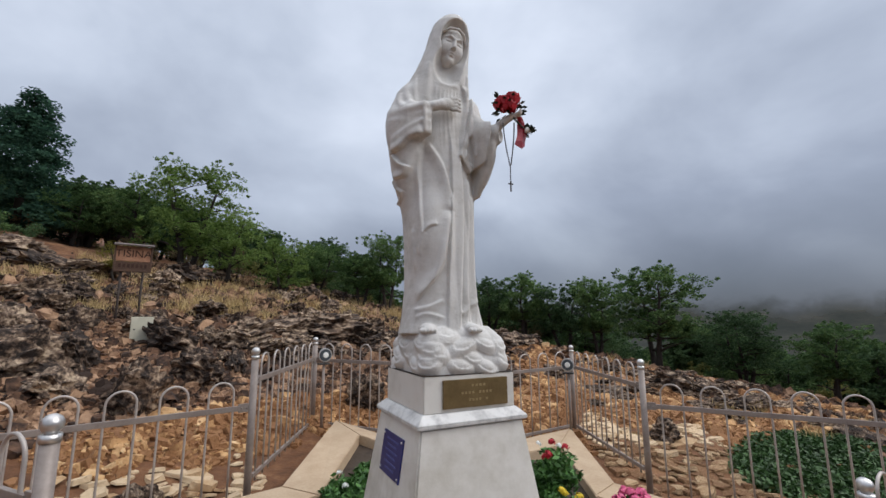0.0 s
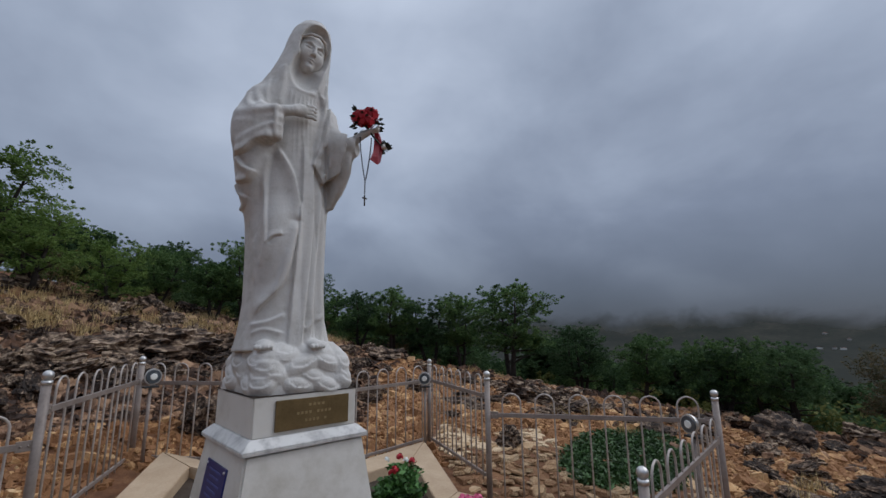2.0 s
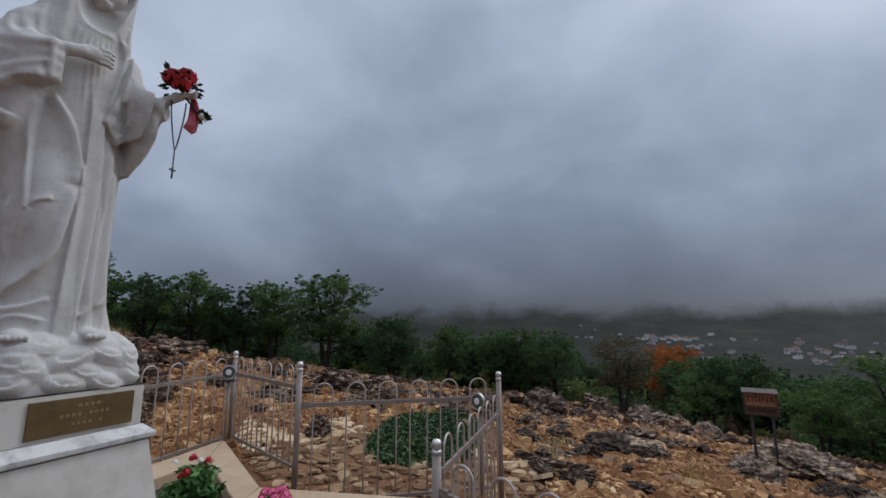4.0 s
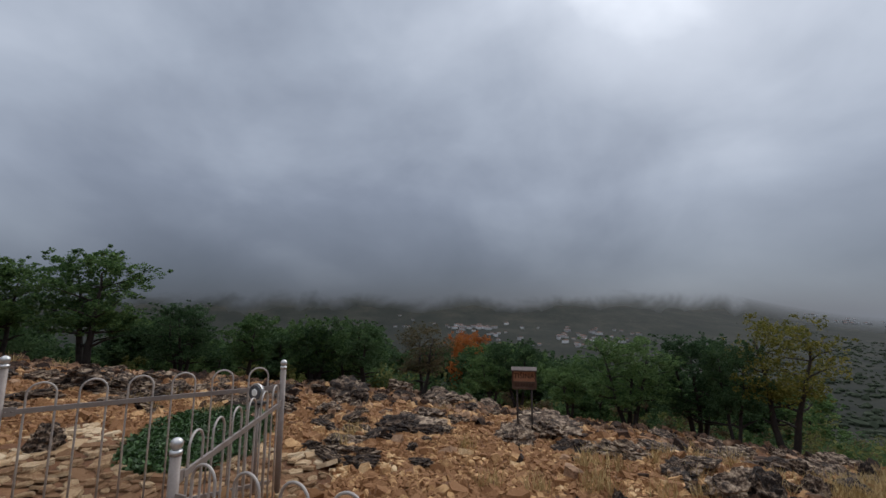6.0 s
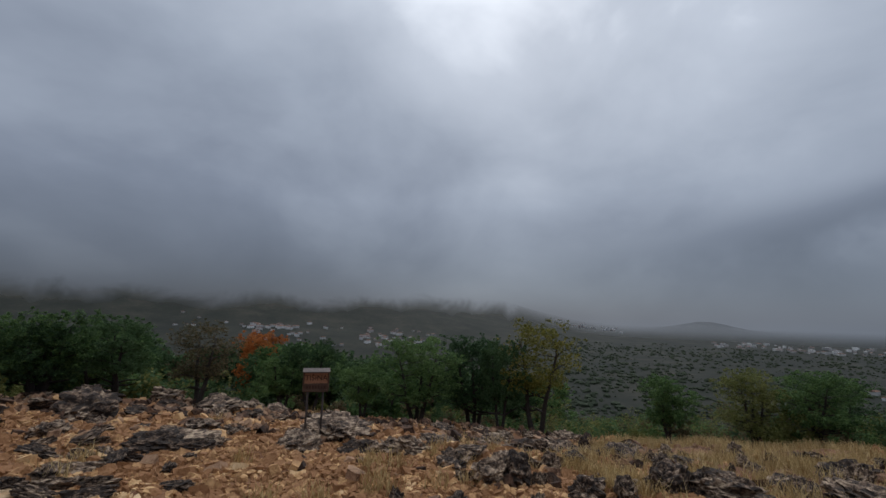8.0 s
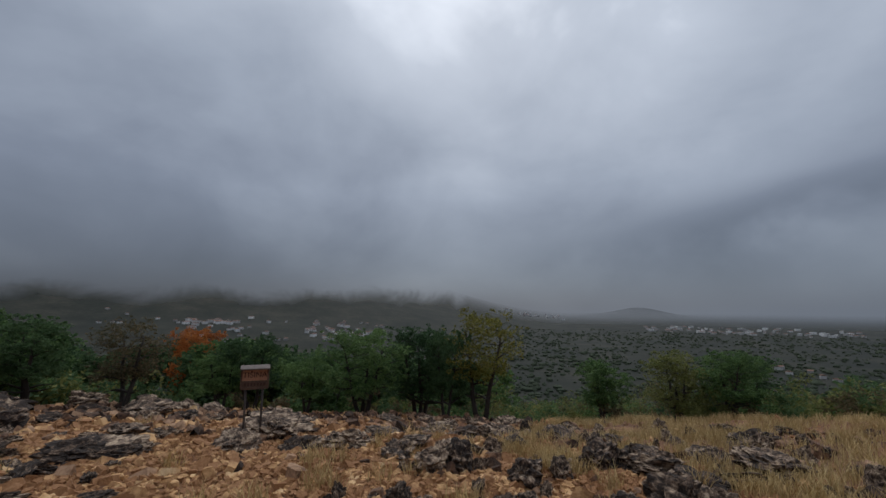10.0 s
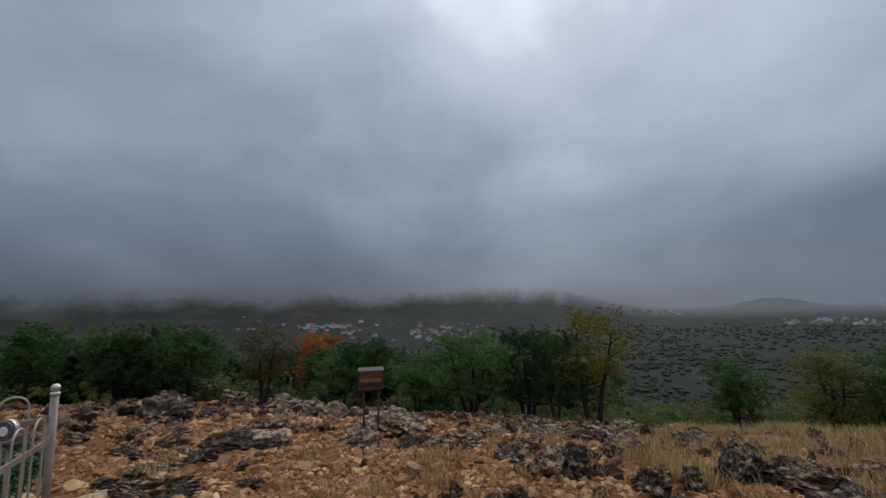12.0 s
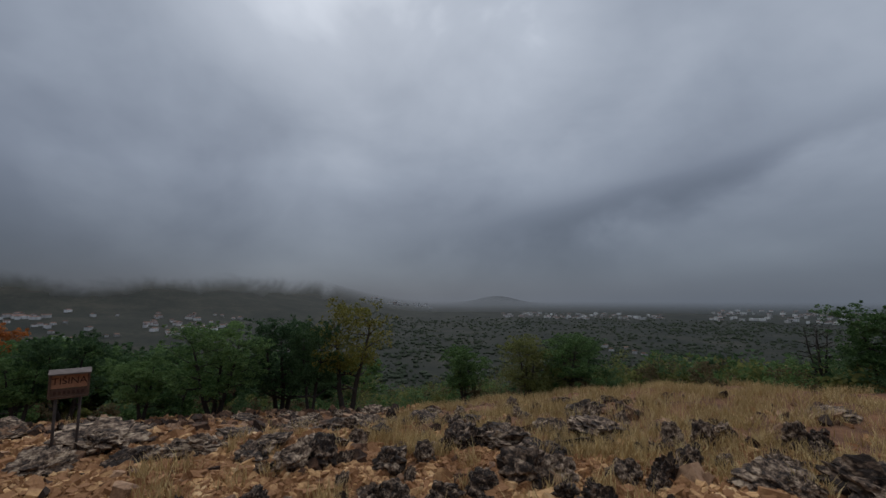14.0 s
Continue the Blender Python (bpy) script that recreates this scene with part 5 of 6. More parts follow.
# low bedrock ledges showing through the rubble of the open slope, and through the bank above the fence
for k in range(150):
    upper = k >= 90
    head, d = (more.uniform(70, 150), more.uniform(4.9, 8.5)) if upper else (more.uniform(-12, 58), more.uniform(4.8, 10.0))
    x, y = d * math.cos(radians(head)), d * math.sin(radians(head))
    if (127 < head < 142 and d < 7.2) or math.hypot(x - 4.85, y - 2.15) < 1.6:
        continue
    w = more.uniform(0.35, 1.0)
    put_rock(x, y, w, w * more.uniform(0.16, 0.30) * (1.6 if upper else 1.0), 500 + k, "low brown limestone ledge showing through the rubble", 0.6, "ledge")


# ---- rubble ----
def slab(seed, mat):
    """A flat angular broken stone of unit size."""
    rnd = random.Random(seed)
    bm = bmesh.new()
    n = rnd.choice((4, 5, 5, 6))
    turn, lean_x, lean_y = rnd.uniform(0, 6), rnd.uniform(-0.16, 0.16), rnd.uniform(-0.16, 0.16)
    low, top = [], []
    for i in range(n):
        a = turn + 2 * math.pi * (i + rnd.uniform(-0.28, 0.28)) / n
        q = rnd.uniform(0.36, 0.60)
        x, y = q * math.cos(a), q * math.sin(a)
        low.append(bm.verts.new((x * rnd.uniform(0.9, 1.1), y * rnd.uniform(0.9, 1.1), -0.20)))
        top.append(bm.verts.new((x * rnd.uniform(0.82, 0.97), y * rnd.uniform(0.82, 0.97), 0.15 + lean_x * x + lean_y * y + rnd.uniform(-0.02, 0.02))))
    for j in range(n):
        bm.faces.new((low[j], low[(j + 1) % n], top[(j + 1) % n], top[j]))
    c = bm.verts.new((rnd.uniform(-0.1, 0.1), rnd.uniform(-0.1, 0.1), rnd.uniform(0.14, 0.20)))
    for j in range(n):
        bm.faces.new((top[j], top[(j + 1) % n], c))
    me = bpy.data.meshes.new("stone")
    bm.to_mesh(me)
    bm.free()
    me.materials.append(mat)
    return me


SLABS = [slab(300 + k, M_RUBBLE) for k in range(20)]
FLAGS = [slab(340 + k, M_FLAG) for k in range(14)]


def broken_rock():
    """Angular fragments of the bedrock, heaped between the boulders."""
    rng = np.random.default_rng(61)
    data = [(np.array([v.co for v in me.vertices]), [tuple(p.vertices) for p in me.polygons]) for me in SLABS]
    n = 30000
    head, q = rng.uniform(-78, 168, n), np.sqrt(rng.uniform(4.7**2, 14.0**2, n))
    open_slope = (head > -38) & (head < 62)
    keep = np.where(open_slope, (q > 6.0) & (rng.random(n) < 0.04 + 0.26 * (q > 9.0)), rng.random(n) < np.where(head > 75, 1.0, 0.07))
    clump = np.sin(head * 0.31 + 1.3 * q) * np.sin(head * 0.13 - 0.9 * q)
    keep &= (clump > -0.25) & ~((head > 128) & (head < 142) & (q > 4.7) & (q < 6.9))
    head, q = np.radians(head[keep]), q[keep]
    x, y = q * np.cos(head), q * np.sin(head)
    n = len(x)
    s = rng.choice([0.09, 0.12, 0.16, 0.21, 0.28], n) * rng.uniform(0.8, 1.25, n)
    fade = smooth01(3.4, 5.0, q) * (1 - smooth01(20, 40, q))
    z = height(x, y) + fade * bumps(x, y) * 1.3 - 0.02 + s * 0.14
    tilt, yaw, k = rng.normal(0, 0.55, (n, 2)), rng.uniform(0, 2 * math.pi, n), rng.integers(0, len(SLABS), n)
    sx, sz = rng.uniform(0.55, 1.0, n), rng.uniform(1.0, 2.2, n)
    verts, faces, i = [], [], 0
    for j in range(n):
        vs, fs = data[k[j]]
        m = np.array(Euler((tilt[j, 0], tilt[j, 1], yaw[j])).to_matrix())
        verts.append((vs * (s[j], s[j] * sx[j], s[j] * sz[j])) @ m.T + (x[j], y[j], z[j]))
        faces += [tuple(i + c for c in f) for f in fs]
        i += len(vs)
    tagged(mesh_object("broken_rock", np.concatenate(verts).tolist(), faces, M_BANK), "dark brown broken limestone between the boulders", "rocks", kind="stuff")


broken_rock()


def paved(x, y):
    """Where flat trodden stones lie close together outside the fence."""
    x, y = np.asarray(x, float), np.asarray(y, float)
    head, q = np.degrees(np.arctan2(y, x)), np.hypot(x, y)
    wave = 0.35 * np.sin(head * 0.21) + 0.25 * np.sin(head * 0.47 + 1.0)
    east = (head > -6) & (head < 58) & (q < 4.75 + wave)
    west = (head > 135) & (head < 165) & (q < 3.2 + wave)
    inside = np.zeros(x.shape, bool)
    for (ax, ay), (bx, by) in zip(CORNER, CORNER[1:] + CORNER[:1]):
        cross = ((ay > y) != (by > y)) & (x < (y - ay) / ((by - ay) or 1e-6) * (bx - ax) + ax)
        inside = inside ^ cross
    return (east | west) & ~inside


def flagstones():
    """Flat trodden stones fitted close together: single pieces of the ground where the walk looks through the fence, joined further off."""
    rng = np.random.default_rng(15)
    gx, gy = np.meshgrid(np.arange(-5.2, 6.4, 0.145), np.arange(-1.0, 5.8, 0.145))
    x, y = (gx + rng.uniform(-0.05, 0.05, gx.shape)).ravel(), (gy + rng.uniform(-0.05, 0.05, gy.shape)).ravel()
    keep = paved(x, y) & (rng.random(x.shape) < 0.94)
    x, y = x[keep], y[keep]
    data = [(np.array([v.co for v in me.vertices]), [tuple(p.vertices) for p in me.polygons]) for me in FLAGS]
    verts, faces, i, singles = [], [], 0, 0
    for px, py in zip(x, y):
        w = rng.choice((0.12, 0.16, 0.20, 0.26)) * rng.uniform(0.85, 1.2)
        k = int(rng.integers(0, len(FLAGS)))
        m = Euler((rng.normal(0, 0.13), rng.normal(0, 0.13), rng.uniform(0, 6.28))).to_matrix()
        scale = (w, w * rng.uniform(0.7, 1.0), w * rng.uniform(0.30, 0.55))
        z = lie(px, py) + rng.uniform(0.0, 0.03)
        if singles < 300 and 1.9 < px < 4.6 and py > -0.5 and py < 2.6:
            ob = new("stone", FLAGS[k])
            ob.parent = ground
            ob.matrix_basis = Matrix.LocRotScale((px, py, z), m, scale)
            singles += 1
            continue
        vs, fs = data[k]
        verts.append((vs * scale) @ np.array(m).T + (px, py, z))
        faces += [tuple(i + c for c in f) for f in fs]
        i += len(vs)
    tagged(mesh_object("flagstones", np.concatenate(verts).tolist(), faces, M_FLAG), "pale flat trodden limestone pieces outside the fence", "stones", kind="stuff")


flagstones()


def rubble():
    """Broken stones strewn over the slope."""
    rng = np.random.default_rng(5)
    data = []
    for me in SLABS:
        data.append((np.array([v.co for v in me.vertices]), [tuple(p.vertices) for p in me.polygons]))
    n = 150000
    head = np.radians(np.where(rng.random(n) < 0.93, rng.uniform(-92, 160, n), rng.uniform(160, 268, n)))
    close = rng.random(n) < 0.86
    q = np.where(close, rng.uniform(1.9, 11.2, n) ** 0.75 * 11.2**0.25, rng.uniform(8, 15, n))
    x, y = q * np.cos(head), q * np.sin(head)
    deg = np.degrees(head)
    a = deg % 60
    edge = 0.91 * RS * math.cos(radians(30)) / np.cos(np.radians(60 - np.minimum(a, 60 - a)))
    dens = 1.0 - 0.45 * smooth01(7, 13, q)
    dens *= np.where((deg > -100) & (deg < -42), 1.0 - 0.92 * smooth01(7.8, 10.8, q), 1.0)
    dens *= np.where(deg > 70, 0.9 - 0.6 * smooth01(6.5, 8.5, q), 1.0)
    keep = (q > edge) & (rng.random(n) < dens * 0.92) & ~paved(x, y)
    x, y, q = x[keep], y[keep], q[keep]
    n = len(x)
    s = rng.choice([0.045, 0.058, 0.072, 0.09, 0.12], n) * rng.uniform(0.75, 1.25, n) * (0.90 + 0.035 * q)
    s = np.where(rng.random(n) < 0.05, s * 1.9, s)
    fade = smooth01(3.4, 5.0, q) * (1 - smooth01(20, 40, q))
    z = height(x, y) + fade * bumps(x, y) * 1.3 - 0.02 + s * 0.05
    tilt, yaw, k = rng.normal(0, 0.34, (n, 2)), rng.uniform(0, 2 * math.pi, n), rng.integers(0, len(SLABS), n)
    sx, sz = rng.uniform(0.55, 1.0, n), rng.uniform(0.9, 1.9, n)
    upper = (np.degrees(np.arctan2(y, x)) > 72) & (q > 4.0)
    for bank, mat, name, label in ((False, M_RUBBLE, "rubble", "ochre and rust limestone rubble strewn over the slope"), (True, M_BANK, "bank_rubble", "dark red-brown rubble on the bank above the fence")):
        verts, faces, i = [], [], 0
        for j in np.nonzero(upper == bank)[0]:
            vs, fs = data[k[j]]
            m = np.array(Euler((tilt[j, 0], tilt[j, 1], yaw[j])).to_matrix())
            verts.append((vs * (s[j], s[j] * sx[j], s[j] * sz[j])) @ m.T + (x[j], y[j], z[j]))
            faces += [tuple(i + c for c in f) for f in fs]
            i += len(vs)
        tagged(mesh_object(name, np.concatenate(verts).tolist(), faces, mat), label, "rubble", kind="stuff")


rubble()


# ---- dry grass, ivy ----
def grass(name, spots, blades, high, mat, label, seed):
    rnd = random.Random(seed)
    verts, faces = [], []
    for x, y, r in spots:
        for _ in range(blades):
            a, q = rnd.uniform(0, 2 * math.pi), r * math.sqrt(rnd.random())
            px, py = x + q * math.cos(a), y + q * math.sin(a)
            pz = lie(px, py) - 0.03
            h = high * rnd.uniform(0.45, 1.15)
            lean = Vector((rnd.gauss(0, 0.28), rnd.gauss(0, 0.28), 1)).normalized()
            b = rnd.uniform(0, math.pi)
            w = Vector((math.cos(b), math.sin(b), 0)) * 0.006
            root, mid = Vector((px, py, pz)), Vector((px, py, pz)) + lean * h * 0.55
            tip = mid + (lean + Vector((rnd.gauss(0, 0.3), rnd.gauss(0, 0.3), -0.1))) * h * 0.45
            i = len(verts)
            verts += [root - w, root + w, mid + w * 0.7, mid - w * 0.7, tip]
            faces += [(i, i + 1, i + 2, i + 3), (i + 3, i + 2, i + 4)]
    ob = mesh_object(name, verts, faces, mat)
    return tagged(ob, label, "grass", kind="stuff")


tuft = random.Random(9)
spots = []
for _ in range(560):                                    # the meadow along the crest
    head, d = radians(tuft.uniform(-100, -40)), 9.0 + 10.0 * tuft.random() ** 1.3
    spots.append((d * math.cos(head), d * math.sin(head), tuft.uniform(0.2, 0.6)))
grass("meadow_grass", spots, 90, 0.26, M_STRAW, "dry straw-coloured grass on the crest of the slope", 31)
spots = []
for _ in range(38):                                     # tufts between the boulders
    head, d = radians(tuft.uniform(-85, -28)), tuft.uniform(6.2, 10.5)
    spots.append((d * math.cos(head), d * math.sin(head), tuft.uniform(0.08, 0.22)))
for x, y in ((5.35, -6.25), (5.2, -6.45), (5.0, -6.55), (6.3, -5.4), (3.0, -8.9), (6.4, -3.2), (5.6, 2.9), (6.4, 0.6)):
    spots += [(x, y, 0.20), (x + 0.1, y + 0.05, 0.15)]
for _ in range(16):                                     # scattered tufts on the rubble
    head, d = radians(tuft.uniform(-30, 60)), tuft.uniform(5, 12)
    spots.append((d * math.cos(head), d * math.sin(head), tuft.uniform(0.08, 0.2)))
grass("grass_tufts", spots, 60, 0.32, M_STRAW, "tufts of dry straw-coloured grass among the stones", 33)
spots = []
for _ in range(230):                                    # the slope above the rocks
    head, d = radians(tuft.uniform(78, 150)), tuft.uniform(8.2, 13.5)
    if 2.25 < head < 2.47 and d < 8.4:
        continue
    spots.append((d * math.cos(head), d * math.sin(head), tuft.uniform(0.15, 0.45)))
grass("hill_grass", spots, 75, 0.34, M_STRAW, "dry yellow grass between rocks on the upper slope", 32)


def ivy():
    rnd = random.Random(17)
    cs = []
    for _ in range(800):
        a, q = rnd.uniform(0, 2 * math.pi), math.sqrt(rnd.random())
        u, v = 1.75 * q * math.cos(a), 0.80 * q * math.sin(a)
        x, y = 4.85 + u * 0.87 - v * 0.5, 2.15 + u * 0.5 + v * 0.87
        cs.append((x, y, lie(x, y) + 0.03 + 0.12 * (1 - q) * rnd.random(), rnd.uniform(0.08, 0.16)))
    v, f = leaf_cloud(rnd, cs, 42, 0.034, 1.0, 0.6)
    ob = mesh_object("ivy_patch", v, f, M_IVY)
    tagged(ob, "low dark green creeping shrub spread over the stones", "shrub", kind="stuff")


ivy()


# ---- shrubs on the far side of the crest ----
def scrub():
    rnd = random.Random(41)
    for nm, mat, share, lab in (("scrub", LEAF["dark"], 0.6, "dark green scrub down the slope"), ("yellow_scrub", LEAF["olive"], 0.4, "yellow-green scrub down the slope")):
        cs = []
        for _ in range(int(800 * share)):
            head = radians(rnd.uniform(-88, -5) if rnd.random() < 0.75 else rnd.uniform(-5, 45))
            d = 18.5 + 110 * rnd.random() ** 2
            x, y = d * math.cos(head), d * math.sin(head)
            r = rnd.uniform(0.45, 1.0) * (1 + d / 60)
            z = float(height(x, y))
            for _ in range(4):
                cs.append((x + rnd.gauss(0, r * 0.5), y + rnd.gauss(0, r * 0.5), z + r * rnd.uniform(0.2, 0.7), r * 0.55))
        v, f = leaf_cloud(rnd, cs, 48, 0.10, 1.0)
        tagged(mesh_object(nm, v, f, mat), lab, "shrubs", kind="stuff")


scrub()


def hedgerows():
    """Low woods and hedges over the valley floor, too far to tell apart."""
    rnd = random.Random(43)
    bm0 = bmesh.new()
    bmesh.ops.create_icosphere(bm0, subdivisions=1, radius=1.0)
    base = [(v.co.copy()) for v in bm0.verts]
    fcs = [tuple(v.index for v in f.verts) for f in bm0.faces]
    bm0.free()
    verts, faces = [], []
    for row in range(1300):
        head = radians(rnd.uniform(-95, 30))
        d = 120 + 1950 * rnd.random() ** 1.25
        if head > -0.35 and d > 800:
            continue
        x, y = d * math.cos(head), d * math.sin(head)
        a = rnd.uniform(0, math.pi)
        step = 5 + d * 0.006
        for k in range(rnd.randint(5, 20)):
            px, py = x + math.cos(a) * k * step + rnd.gauss(0, step * 1.5), y + math.sin(a) * k * step + rnd.gauss(0, step * 1.5)
            if math.hypot(px, py) < 115:
                continue
            r = 1.1 + 3.4 * rnd.random() ** 2
            pz = float(height(px, py)) + r * 0.2
            i = len(verts)
            verts += [(px + v.x * r * rnd.uniform(0.8, 1.6), py + v.y * r * rnd.uniform(0.8, 1.6), pz + v.z * r * rnd.uniform(0.7, 1.2)) for v in base]
            faces += [tuple(i + j for j in f) for f in fcs]
    tagged(mesh_object("hedgerows", verts, faces, M_FARWOOD), "dark hedges and copses over the misty valley", "woods", kind="stuff")


hedgerows()


# ---- houses in the valley ----
def house(name, label, w, l, h, roof, storeys, flat=False):
    ob = thing(name, label, "house", "houses of the village in the valley", 0, 0, -600)
    bm = bmesh.new()
    box(bm, 0, 0, h / 2 - 2, w, l, h + 4)
    part("wall", bm, M_FARWALL, ob)
    bm = bmesh.new()
    if flat:
        box(bm, 0, 0, h + 0.25, w * 1.03, l * 1.03, 0.5)
    else:
        vs = [bm.verts.new(p) for p in ((-w * 0.55, -l * 0.53, h), (w * 0.55, -l * 0.53, h), (w * 0.55, l * 0.53, h), (-w * 0.55, l * 0.53, h), (0, -l * 0.53, h + roof), (0, l * 0.53, h + roof))]
        for f in ((0, 1, 4), (2, 3, 5), (1, 2, 5, 4), (3, 0, 4, 5), (3, 2, 1, 0)):
            bm.faces.new([vs[i] for i in f])
    part("roof", bm, M_FARROOF if not flat else M_FARWALL, ob)
    for s in range(storeys):
        for k in range(max(2, int(l / 9))):
            for side in (-1, 1):
                bm = bmesh.new()
                box(bm, side * (w / 2 + 0.03), -l / 2 + l * (k + 0.5) / max(2, int(l / 9)), 1.6 + s * 2.9, 0.1, 1.5, 1.5)
                part("window", bm, M_FARPANE, ob)
    return ob


HOUSES = [house("house", "white rendered house with a tiled roof", 10, 13, 6.2, 2.4, 2), house("house", "pale house with a low clay-tiled roof", 13, 11, 5.5, 2.0, 1),
          house("house", "long white guest house with a tiled roof", 12, 26, 9, 2.5, 3), house("apartment_block", "pale flat-roofed apartment block in the valley", 14, 30, 13, 0, 4, True)]
town = random.Random(55)
SPOTS = []
for head0, head1, d0, d1, n, kinds in ((-6, 18, 950, 1400, 50, (0, 0, 1, 2)), (-6, 3, 1080, 1250, 18, (0, 0, 1, 2)), (12, 17, 1150, 1330, 20, (2, 2, 0)), (-30, -21, 2800, 3300, 26, (0, 2, 3)), (-58, -38.5, 1950, 2400, 95, (0, 2, 3, 3)), (-76, -62, 1950, 2800, 95, (0, 2, 3, 3)), (-56, -51, 740, 860, 5, (0, 1, 2)), (18, 25, 1100, 1500, 6, (0, 1))):
    for _ in range(n):
        SPOTS.append((town.uniform(head0, head1), town.uniform(d0, d1), town.choice(kinds), town.uniform(0, 360)))
placed = set()
for head, d, k, rz in SPOTS:
    x, y = d * math.cos(radians(head)), d * math.sin(radians(head))
    m = pose(x, y, float(height(x, y)), 0, 0, rz) @ Matrix.Diagonal((0.66, 0.66, 0.66, 1))
    if k in placed:
        copy_thing(HOUSES[k], m @ Matrix.Diagonal((1 / 0.66, 1 / 0.66, 1 / 0.66, 1)))
    else:
        HOUSES[k].matrix_basis = m
        placed.add(k)


# ---- signs, cabinet ----
def lettering(text, size, mat, parent, m):
    cu = bpy.data.curves.new("lettering", "FONT")
    cu.body, cu.size, cu.extrude, cu.align_x, cu.align_y = text, size, 0.004, "CENTER", "CENTER"
    tmp = bpy.data.objects.new("lettering", cu)
    scene.collection.objects.link(tmp)
    me = bpy.data.meshes.new_from_object(tmp.evaluated_get(bpy.context.evaluated_depsgraph_get()))
    bpy.data.objects.remove(tmp)
    me.materials.clear()
    me.materials.append(mat)
    ob = new("lettering", me)
    ob.parent = parent
    ob.matrix_basis = m
    return ob


def wood_sign(x, y, rz, w, h, foot, gap):
    """A carved board under a little felted roof on two iron poles; foot is the height of the board's lower edge."""
    z = lie(x, y)
    foot -= z
    ob = thing("wooden_sign", "carved brown wooden sign with small roof on iron poles", "sign", "wooden signs on the hillside", x, y, z, rz)
    for sx in (-1, 1):
        bm = bmesh.new()
        tube(bm, [(sx * gap / 2, 0.035, -0.5), (sx * gap / 2, 0.035, foot + h * 0.9)], 0.02, 8)
        part("pole", bm, M_IRON, ob, smooth=True)
    bm = bmesh.new()
    box(bm, 0, 0, foot + h * 0.68, w, 0.035, h * 0.60, bevel=0.006)
    board = part("board", bm, M_WOOD_RED, ob)
    bm = bmesh.new()
    box(bm, 0, -0.004, foot + h * 0.19, w, 0.035, h * 0.34, bevel=0.006)
    lower = part("lower_board", bm, M_WOOD, ob)
    bm = bmesh.new()
    box(bm, 0, -0.012, foot + 0.0, w * 1.02, 0.07, 0.035, bevel=0.006)
    part("ledge", bm, M_WOOD, ob)
    for sx in (-1, 1):
        bm = bmesh.new()
        box(bm, sx * w * 0.505, -0.01, foot + h / 2, 0.03, 0.06, h, bevel=0.005)
        part("stile", bm, M_WOOD, ob)
    bm = bmesh.new()
    box(bm, 0, 0, 0, w * 1.12, 0.20, 0.025, pose(0, -0.01, foot + h + 0.025, 14, 0, 0), 0.005)
    part("roof", bm, M_ROOFLET, ob, "brown felted roof")
    lettering("TI\u0160INA", h * 0.40, M_CARVED, board, pose(0, -0.021, foot + h * 0.68, 90, 0, 0))
    for k in range(7):
        bm = bmesh.new()
        box(bm, -w * 0.36 + w * 0.12 * k, -0.024, foot + h * 0.20, w * 0.07, 0.004, h * 0.15)
        part("letter_bar", bm, M_CARVED, lower)
    return ob


wood_sign(-5.17, 5.50, 27, 0.53, 0.45, 2.42, 0.32)
wood_sign(8.40, -2.02, -81, 0.44, 0.34, 0.03, 0.28)


def cabinet():
    x, y = -4.56, 4.80
    ob = thing("meter_cabinet", "cream metal meter cabinet standing among the rocks", "cabinet", "", x, y, 1.20, 27)
    bm = bmesh.new()
    box(bm, 0, 0.08, 0.14, 0.31, 0.16, 0.52, bevel=0.006)
    part("body", bm, M_BOARD, ob)
    bm = bmesh.new()
    box(bm, 0, -0.007, 0.195, 0.295, 0.012, 0.385, bevel=0.004)
    door = part("door", bm, M_BOARD, ob)
    bm = bmesh.new()
    tube(bm, [(-0.10, -0.012, 0.20), (-0.10, -0.02, 0.20)], 0.012, 10)
    part("lock", bm, M_DARK, door)


cabinet()


# ---- flowers ----
def blossoms(rnd, spots, r, mat, name, parent):
    for x, y, z in spots:
        bm = bmesh.new()
        for k in range(22):
            a, b = rnd.uniform(0, 2 * math.pi), rnd.uniform(-0.2, 1.2)
            n = Vector((math.cos(a) * math.cos(b), math.sin(a) * math.cos(b), math.sin(b)))
            u = n.cross(Vector((rnd.gauss(0, 1), rnd.gauss(0, 1), rnd.gauss(0, 1)))).normalized()
            v = n.cross(u)
            c = Vector((x, y, z)) + n * r * rnd.uniform(0.5, 0.95)
            s = r * 0.5
            bm.faces.new([bm.verts.new(c + u * s + n * s * 0.3), bm.verts.new(c + v * s), bm.verts.new(c - u * s + n * s * 0.3), bm.verts.new(c - v * s)])
        part(name, bm, mat, parent)


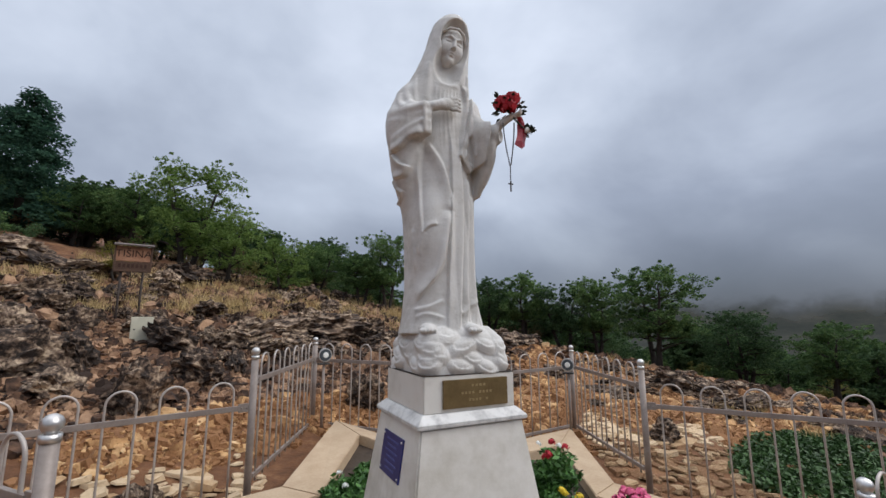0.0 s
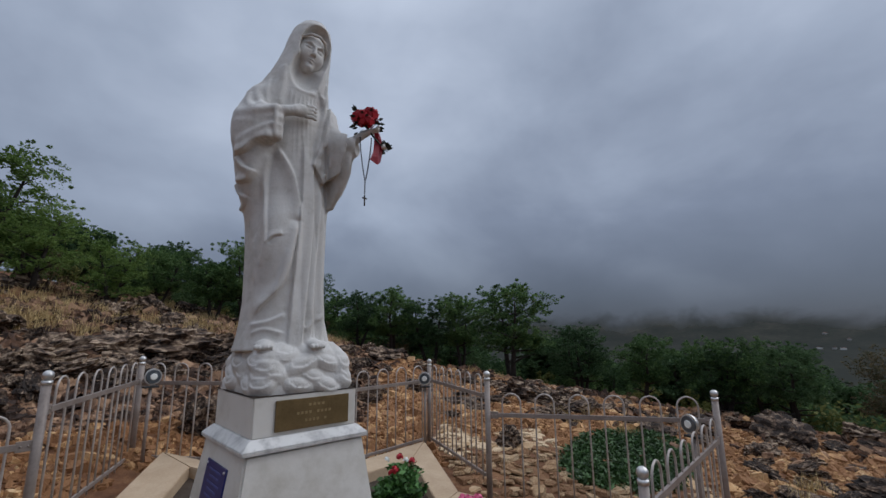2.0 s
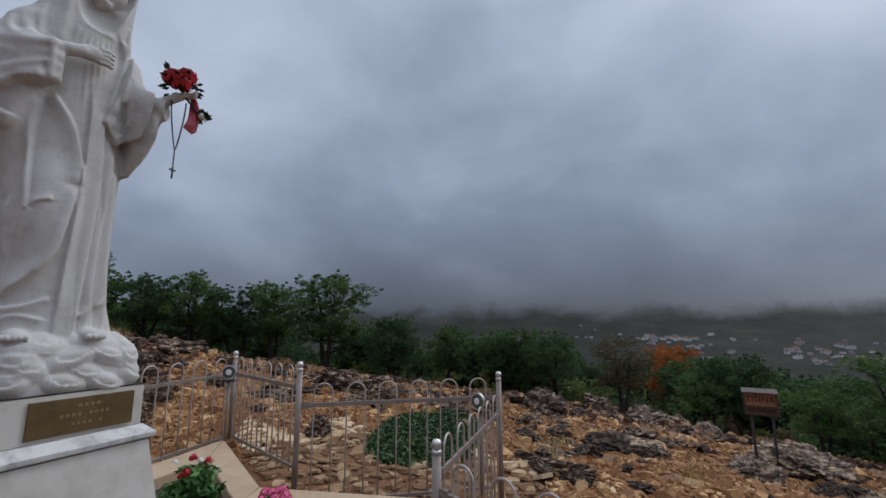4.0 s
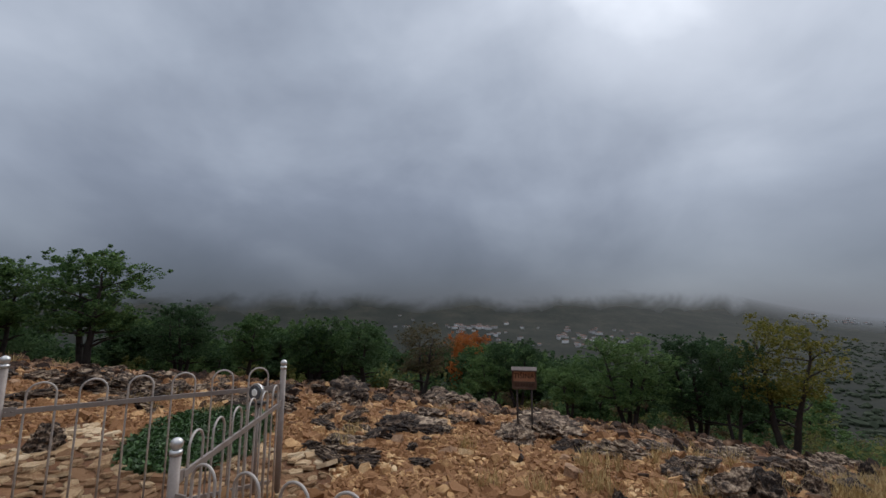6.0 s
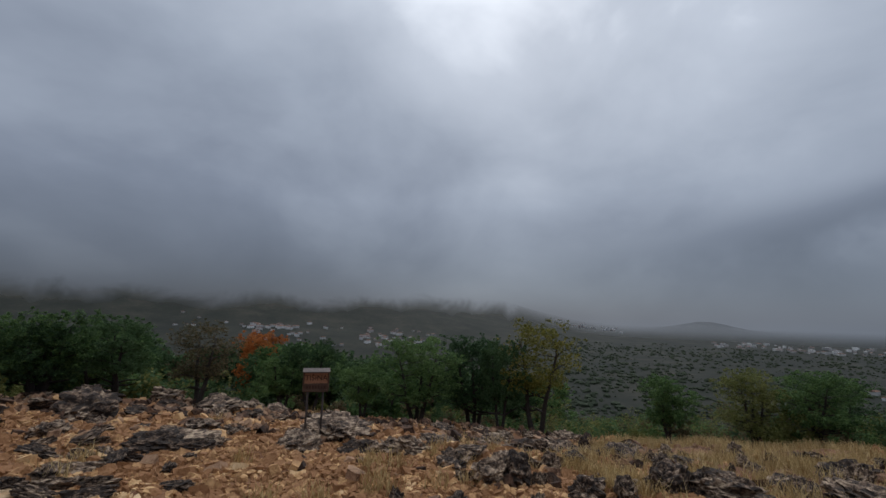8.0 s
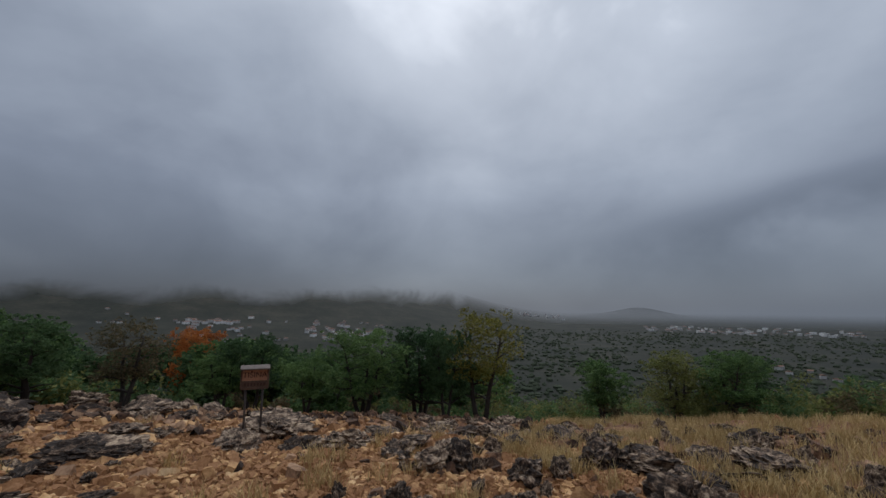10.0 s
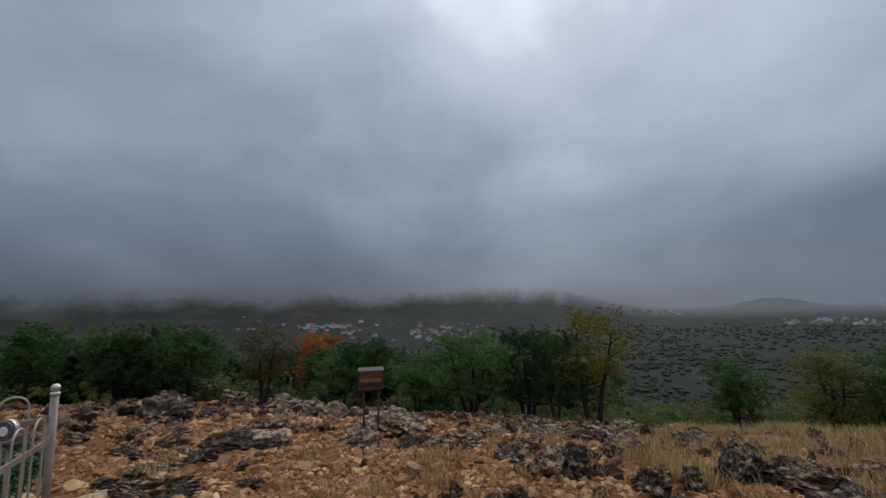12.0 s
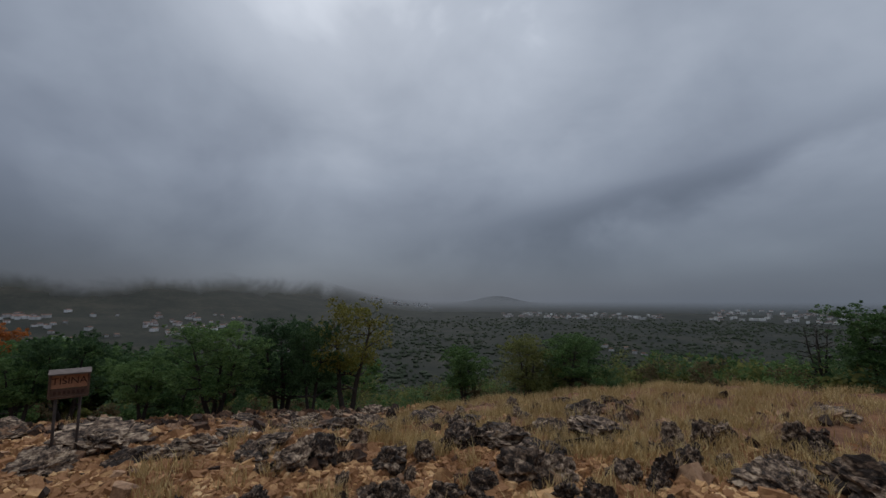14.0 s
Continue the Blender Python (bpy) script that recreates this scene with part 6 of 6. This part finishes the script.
def bed_plant(x, y, r, h, label, flowers, seed, n=26):
    rnd = random.Random(seed)
    ob = thing("flowering_plant", label, "plant", "plants in the star-shaped bed", x, y, deck_z(x, y) - 0.03)
    cs = []
    bm = bmesh.new()
    for _ in range(n):
        a, q = rnd.uniform(0, 2 * math.pi), r * math.sqrt(rnd.random())
        c = (q * math.cos(a), q * math.sin(a), h * rnd.uniform(0.25, 0.85) * (1 - 0.4 * (q / r) ** 2), 0.07)
        cs.append(c)
        tube(bm, [(c[0] * 0.3, c[1] * 0.3, -0.02), c[:3]], [0.006, 0.003], 5, False)
    part("stems", bm, M_BEDLEAF, ob)
    v, f = leaf_cloud(rnd, cs, 30, 0.032, 1.0, 0.8)
    mesh_object("leaves", v, f, M_BEDLEAF, parent=ob)
    for mat, count, size, name in flowers:
        sp = []
        for _ in range(count):
            a, q = rnd.uniform(0, 2 * math.pi), r * 0.75 * math.sqrt(rnd.random())
            sp.append((q * math.cos(a), q * math.sin(a), (h + 0.03) * rnd.uniform(0.86, 1.0) * (1 - 0.4 * (q / r) ** 2)))
        blossoms(rnd, sp, size, mat, name, ob)
    return ob


bed_plant(0.78, 0.95, 0.22, 0.50, "green geranium with red blossoms in the bed", [(M_RED, 4, 0.034, "red_blossom"), (M_WHITE, 2, 0.026, "white_blossom")], 1, 60)
bed_plant(0.74, 0.55, 0.16, 0.22, "leafy bedding plant with yellow pansies", [(M_YELLOW, 6, 0.026, "yellow_blossom")], 2)
bed_plant(1.17, 0.36, 0.17, 0.30, "bushy plant covered in pink blossoms", [(M_PINK, 22, 0.036, "pink_blossom")], 3, 20)
bed_plant(-1.00, 0.95, 0.22, 0.20, "low green bedding plant with a white bloom", [(M_WHITE, 2, 0.028, "white_blossom")], 4)
bed_plant(-0.80, 1.30, 0.22, 0.14, "low dark green bedding plant", [], 5)
bed_plant(-1.05, 0.45, 0.22, 0.22, "low green bedding plant with a white bloom", [(M_WHITE, 3, 0.028, "white_blossom")], 6)


def at_statue(x, y, z):
    return pose(PX, PY, 0, 0, 0, PR) @ Vector((x, y, z))


def bouquet():
    """Silk roses with a red ribbon, lying in the statue's open hand."""
    rnd = random.Random(8)
    o = at_statue(0.322, -0.325, 2.886)
    ob = thing("rose_bouquet", "red silk roses with dark leaves and ribbon", "bouquet", "", *o, PR)
    for c, r in (((-0.055, 0.0, 0.085), 0.058), ((0.005, -0.02, 0.12), 0.055), ((-0.03, -0.04, 0.05), 0.045)):
        bm = bmesh.new()
        for k in range(34):
            a, b = k * 2.4, -0.4 + 1.9 * k / 34
            n = Vector((math.cos(a) * math.cos(b), math.sin(a) * math.cos(b), math.sin(b)))
            u = Vector((-math.sin(a), math.cos(a), 0))
            v = n.cross(u)
            q = Vector(c) + n * r * (0.95 - 0.35 * k / 34)
            s = r * 0.55
            pts = [q + u * s, q + (u + v).normalized() * s * 0.9 + n * 0.006, q + v * s + n * 0.012, q - u * s * 0.9 + v * s * 0.4 + n * 0.008, q - u * s, q - v * s]
            bm.faces.new([bm.verts.new(p) for p in pts])
        part("rose", bm, M_RED, ob)
    bm = bmesh.new()
    for k in range(46):
        a, b = rnd.uniform(0, 2 * math.pi), rnd.uniform(-0.6, 1.2)
        n = Vector((math.cos(a) * math.cos(b), math.sin(a) * math.cos(b), math.sin(b)))
        c = Vector((-0.01, 0, 0.07)) + n * rnd.uniform(0.06, 0.125)
        u = n.cross(Vector((0.2, 0.5, 0.8))).normalized() * 0.013
        bm.faces.new([bm.verts.new(c - n * 0.022), bm.verts.new(c + u), bm.verts.new(c + n * 0.024), bm.verts.new(c - u)])
    part("leaves", bm, M_DARKLEAF, ob)
    bm = bmesh.new()
    tube(bm, [(-0.02, 0, 0.05), (0.03, -0.02, -0.02), (0.10, -0.04, -0.09)], [0.008, 0.007, 0.004], 6)
    part("stalk", bm, M_DARKLEAF, ob)
    bm = bmesh.new()
    prev = None
    for i in range(9):
        s = i / 8
        x, z = 0.055 + 0.02 * math.sin(4 * s), 0.0 - 0.21 * s
        w = 0.018 + 0.030 * s
        row = [bm.verts.new((x - w, -0.03 + 0.02 * math.sin(5 * s), z)), bm.verts.new((x, -0.045 + 0.02 * math.sin(5 * s), z - (0.03 if i == 8 else 0))), bm.verts.new((x + w, -0.03, z + 0.01))]
        if prev:
            bm.faces.new((prev[0], prev[1], row[1], row[0]))
            bm.faces.new((prev[1], prev[2], row[2], row[1]))
        prev = row
    rib = part("ribbon", bm, M_RIBBON, ob, "hanging red ribbon")
    so = rib.modifiers.new("thick", "SOLIDIFY")
    so.thickness = 0.002
    bm = bmesh.new()
    for k in range(16):
        a, b = rnd.uniform(0, 2 * math.pi), rnd.uniform(-1.2, 1.2)
        n = Vector((math.cos(a) * math.cos(b), math.sin(a) * math.cos(b), math.sin(b)))
        c = Vector((0.11, -0.05, -0.10)) + n * 0.035
        u = n.cross(Vector((0.2, 0.5, 0.8))).normalized() * 0.015
        bm.faces.new([bm.verts.new(c - n * 0.02), bm.verts.new(c + u), bm.verts.new(c + n * 0.025), bm.verts.new(c - u)])
    part("bud_leaves", bm, M_DARKLEAF, ob)
    bm = bmesh.new()
    ball(bm, (0.105, -0.05, -0.09), 0.022, u=10, v=8)
    part("white_bud", bm, M_WHITE, ob, smooth=True)


bouquet()


def rosary():
    o = at_statue(0.325, -0.30, 2.83)
    ob = thing("rosary", "dark bead rosary hanging from the marble hand", "rosary", "", *o, PR)
    drop = 0.30
    pts = []
    for i in range(26):
        s = i / 25
        pts.append((-0.045 + 0.045 * s**1.6, 0.0, 0.03 - drop * s))
    for i in range(26):
        s = i / 25
        pts.append((0.035 - 0.035 * s**1.6, -0.015, 0.03 - drop * s))
    for i in range(8):
        pts.append((0, -0.005, 0.02 - drop - i * 0.013))
    bm = bmesh.new()
    for p in pts:
        ball(bm, p, 0.0055, u=8, v=6)
    part("bead_string", bm, M_BEAD, ob, smooth=True)
    bm = bmesh.new()
    z = -drop - 0.10
    box(bm, 0, -0.005, z - 0.02, 0.009, 0.006, 0.075, bevel=0.001)
    box(bm, 0, -0.005, z - 0.005, 0.038, 0.006, 0.009, bevel=0.001)
    part("crucifix", bm, M_BEAD, ob, "small dark cross")


rosary()
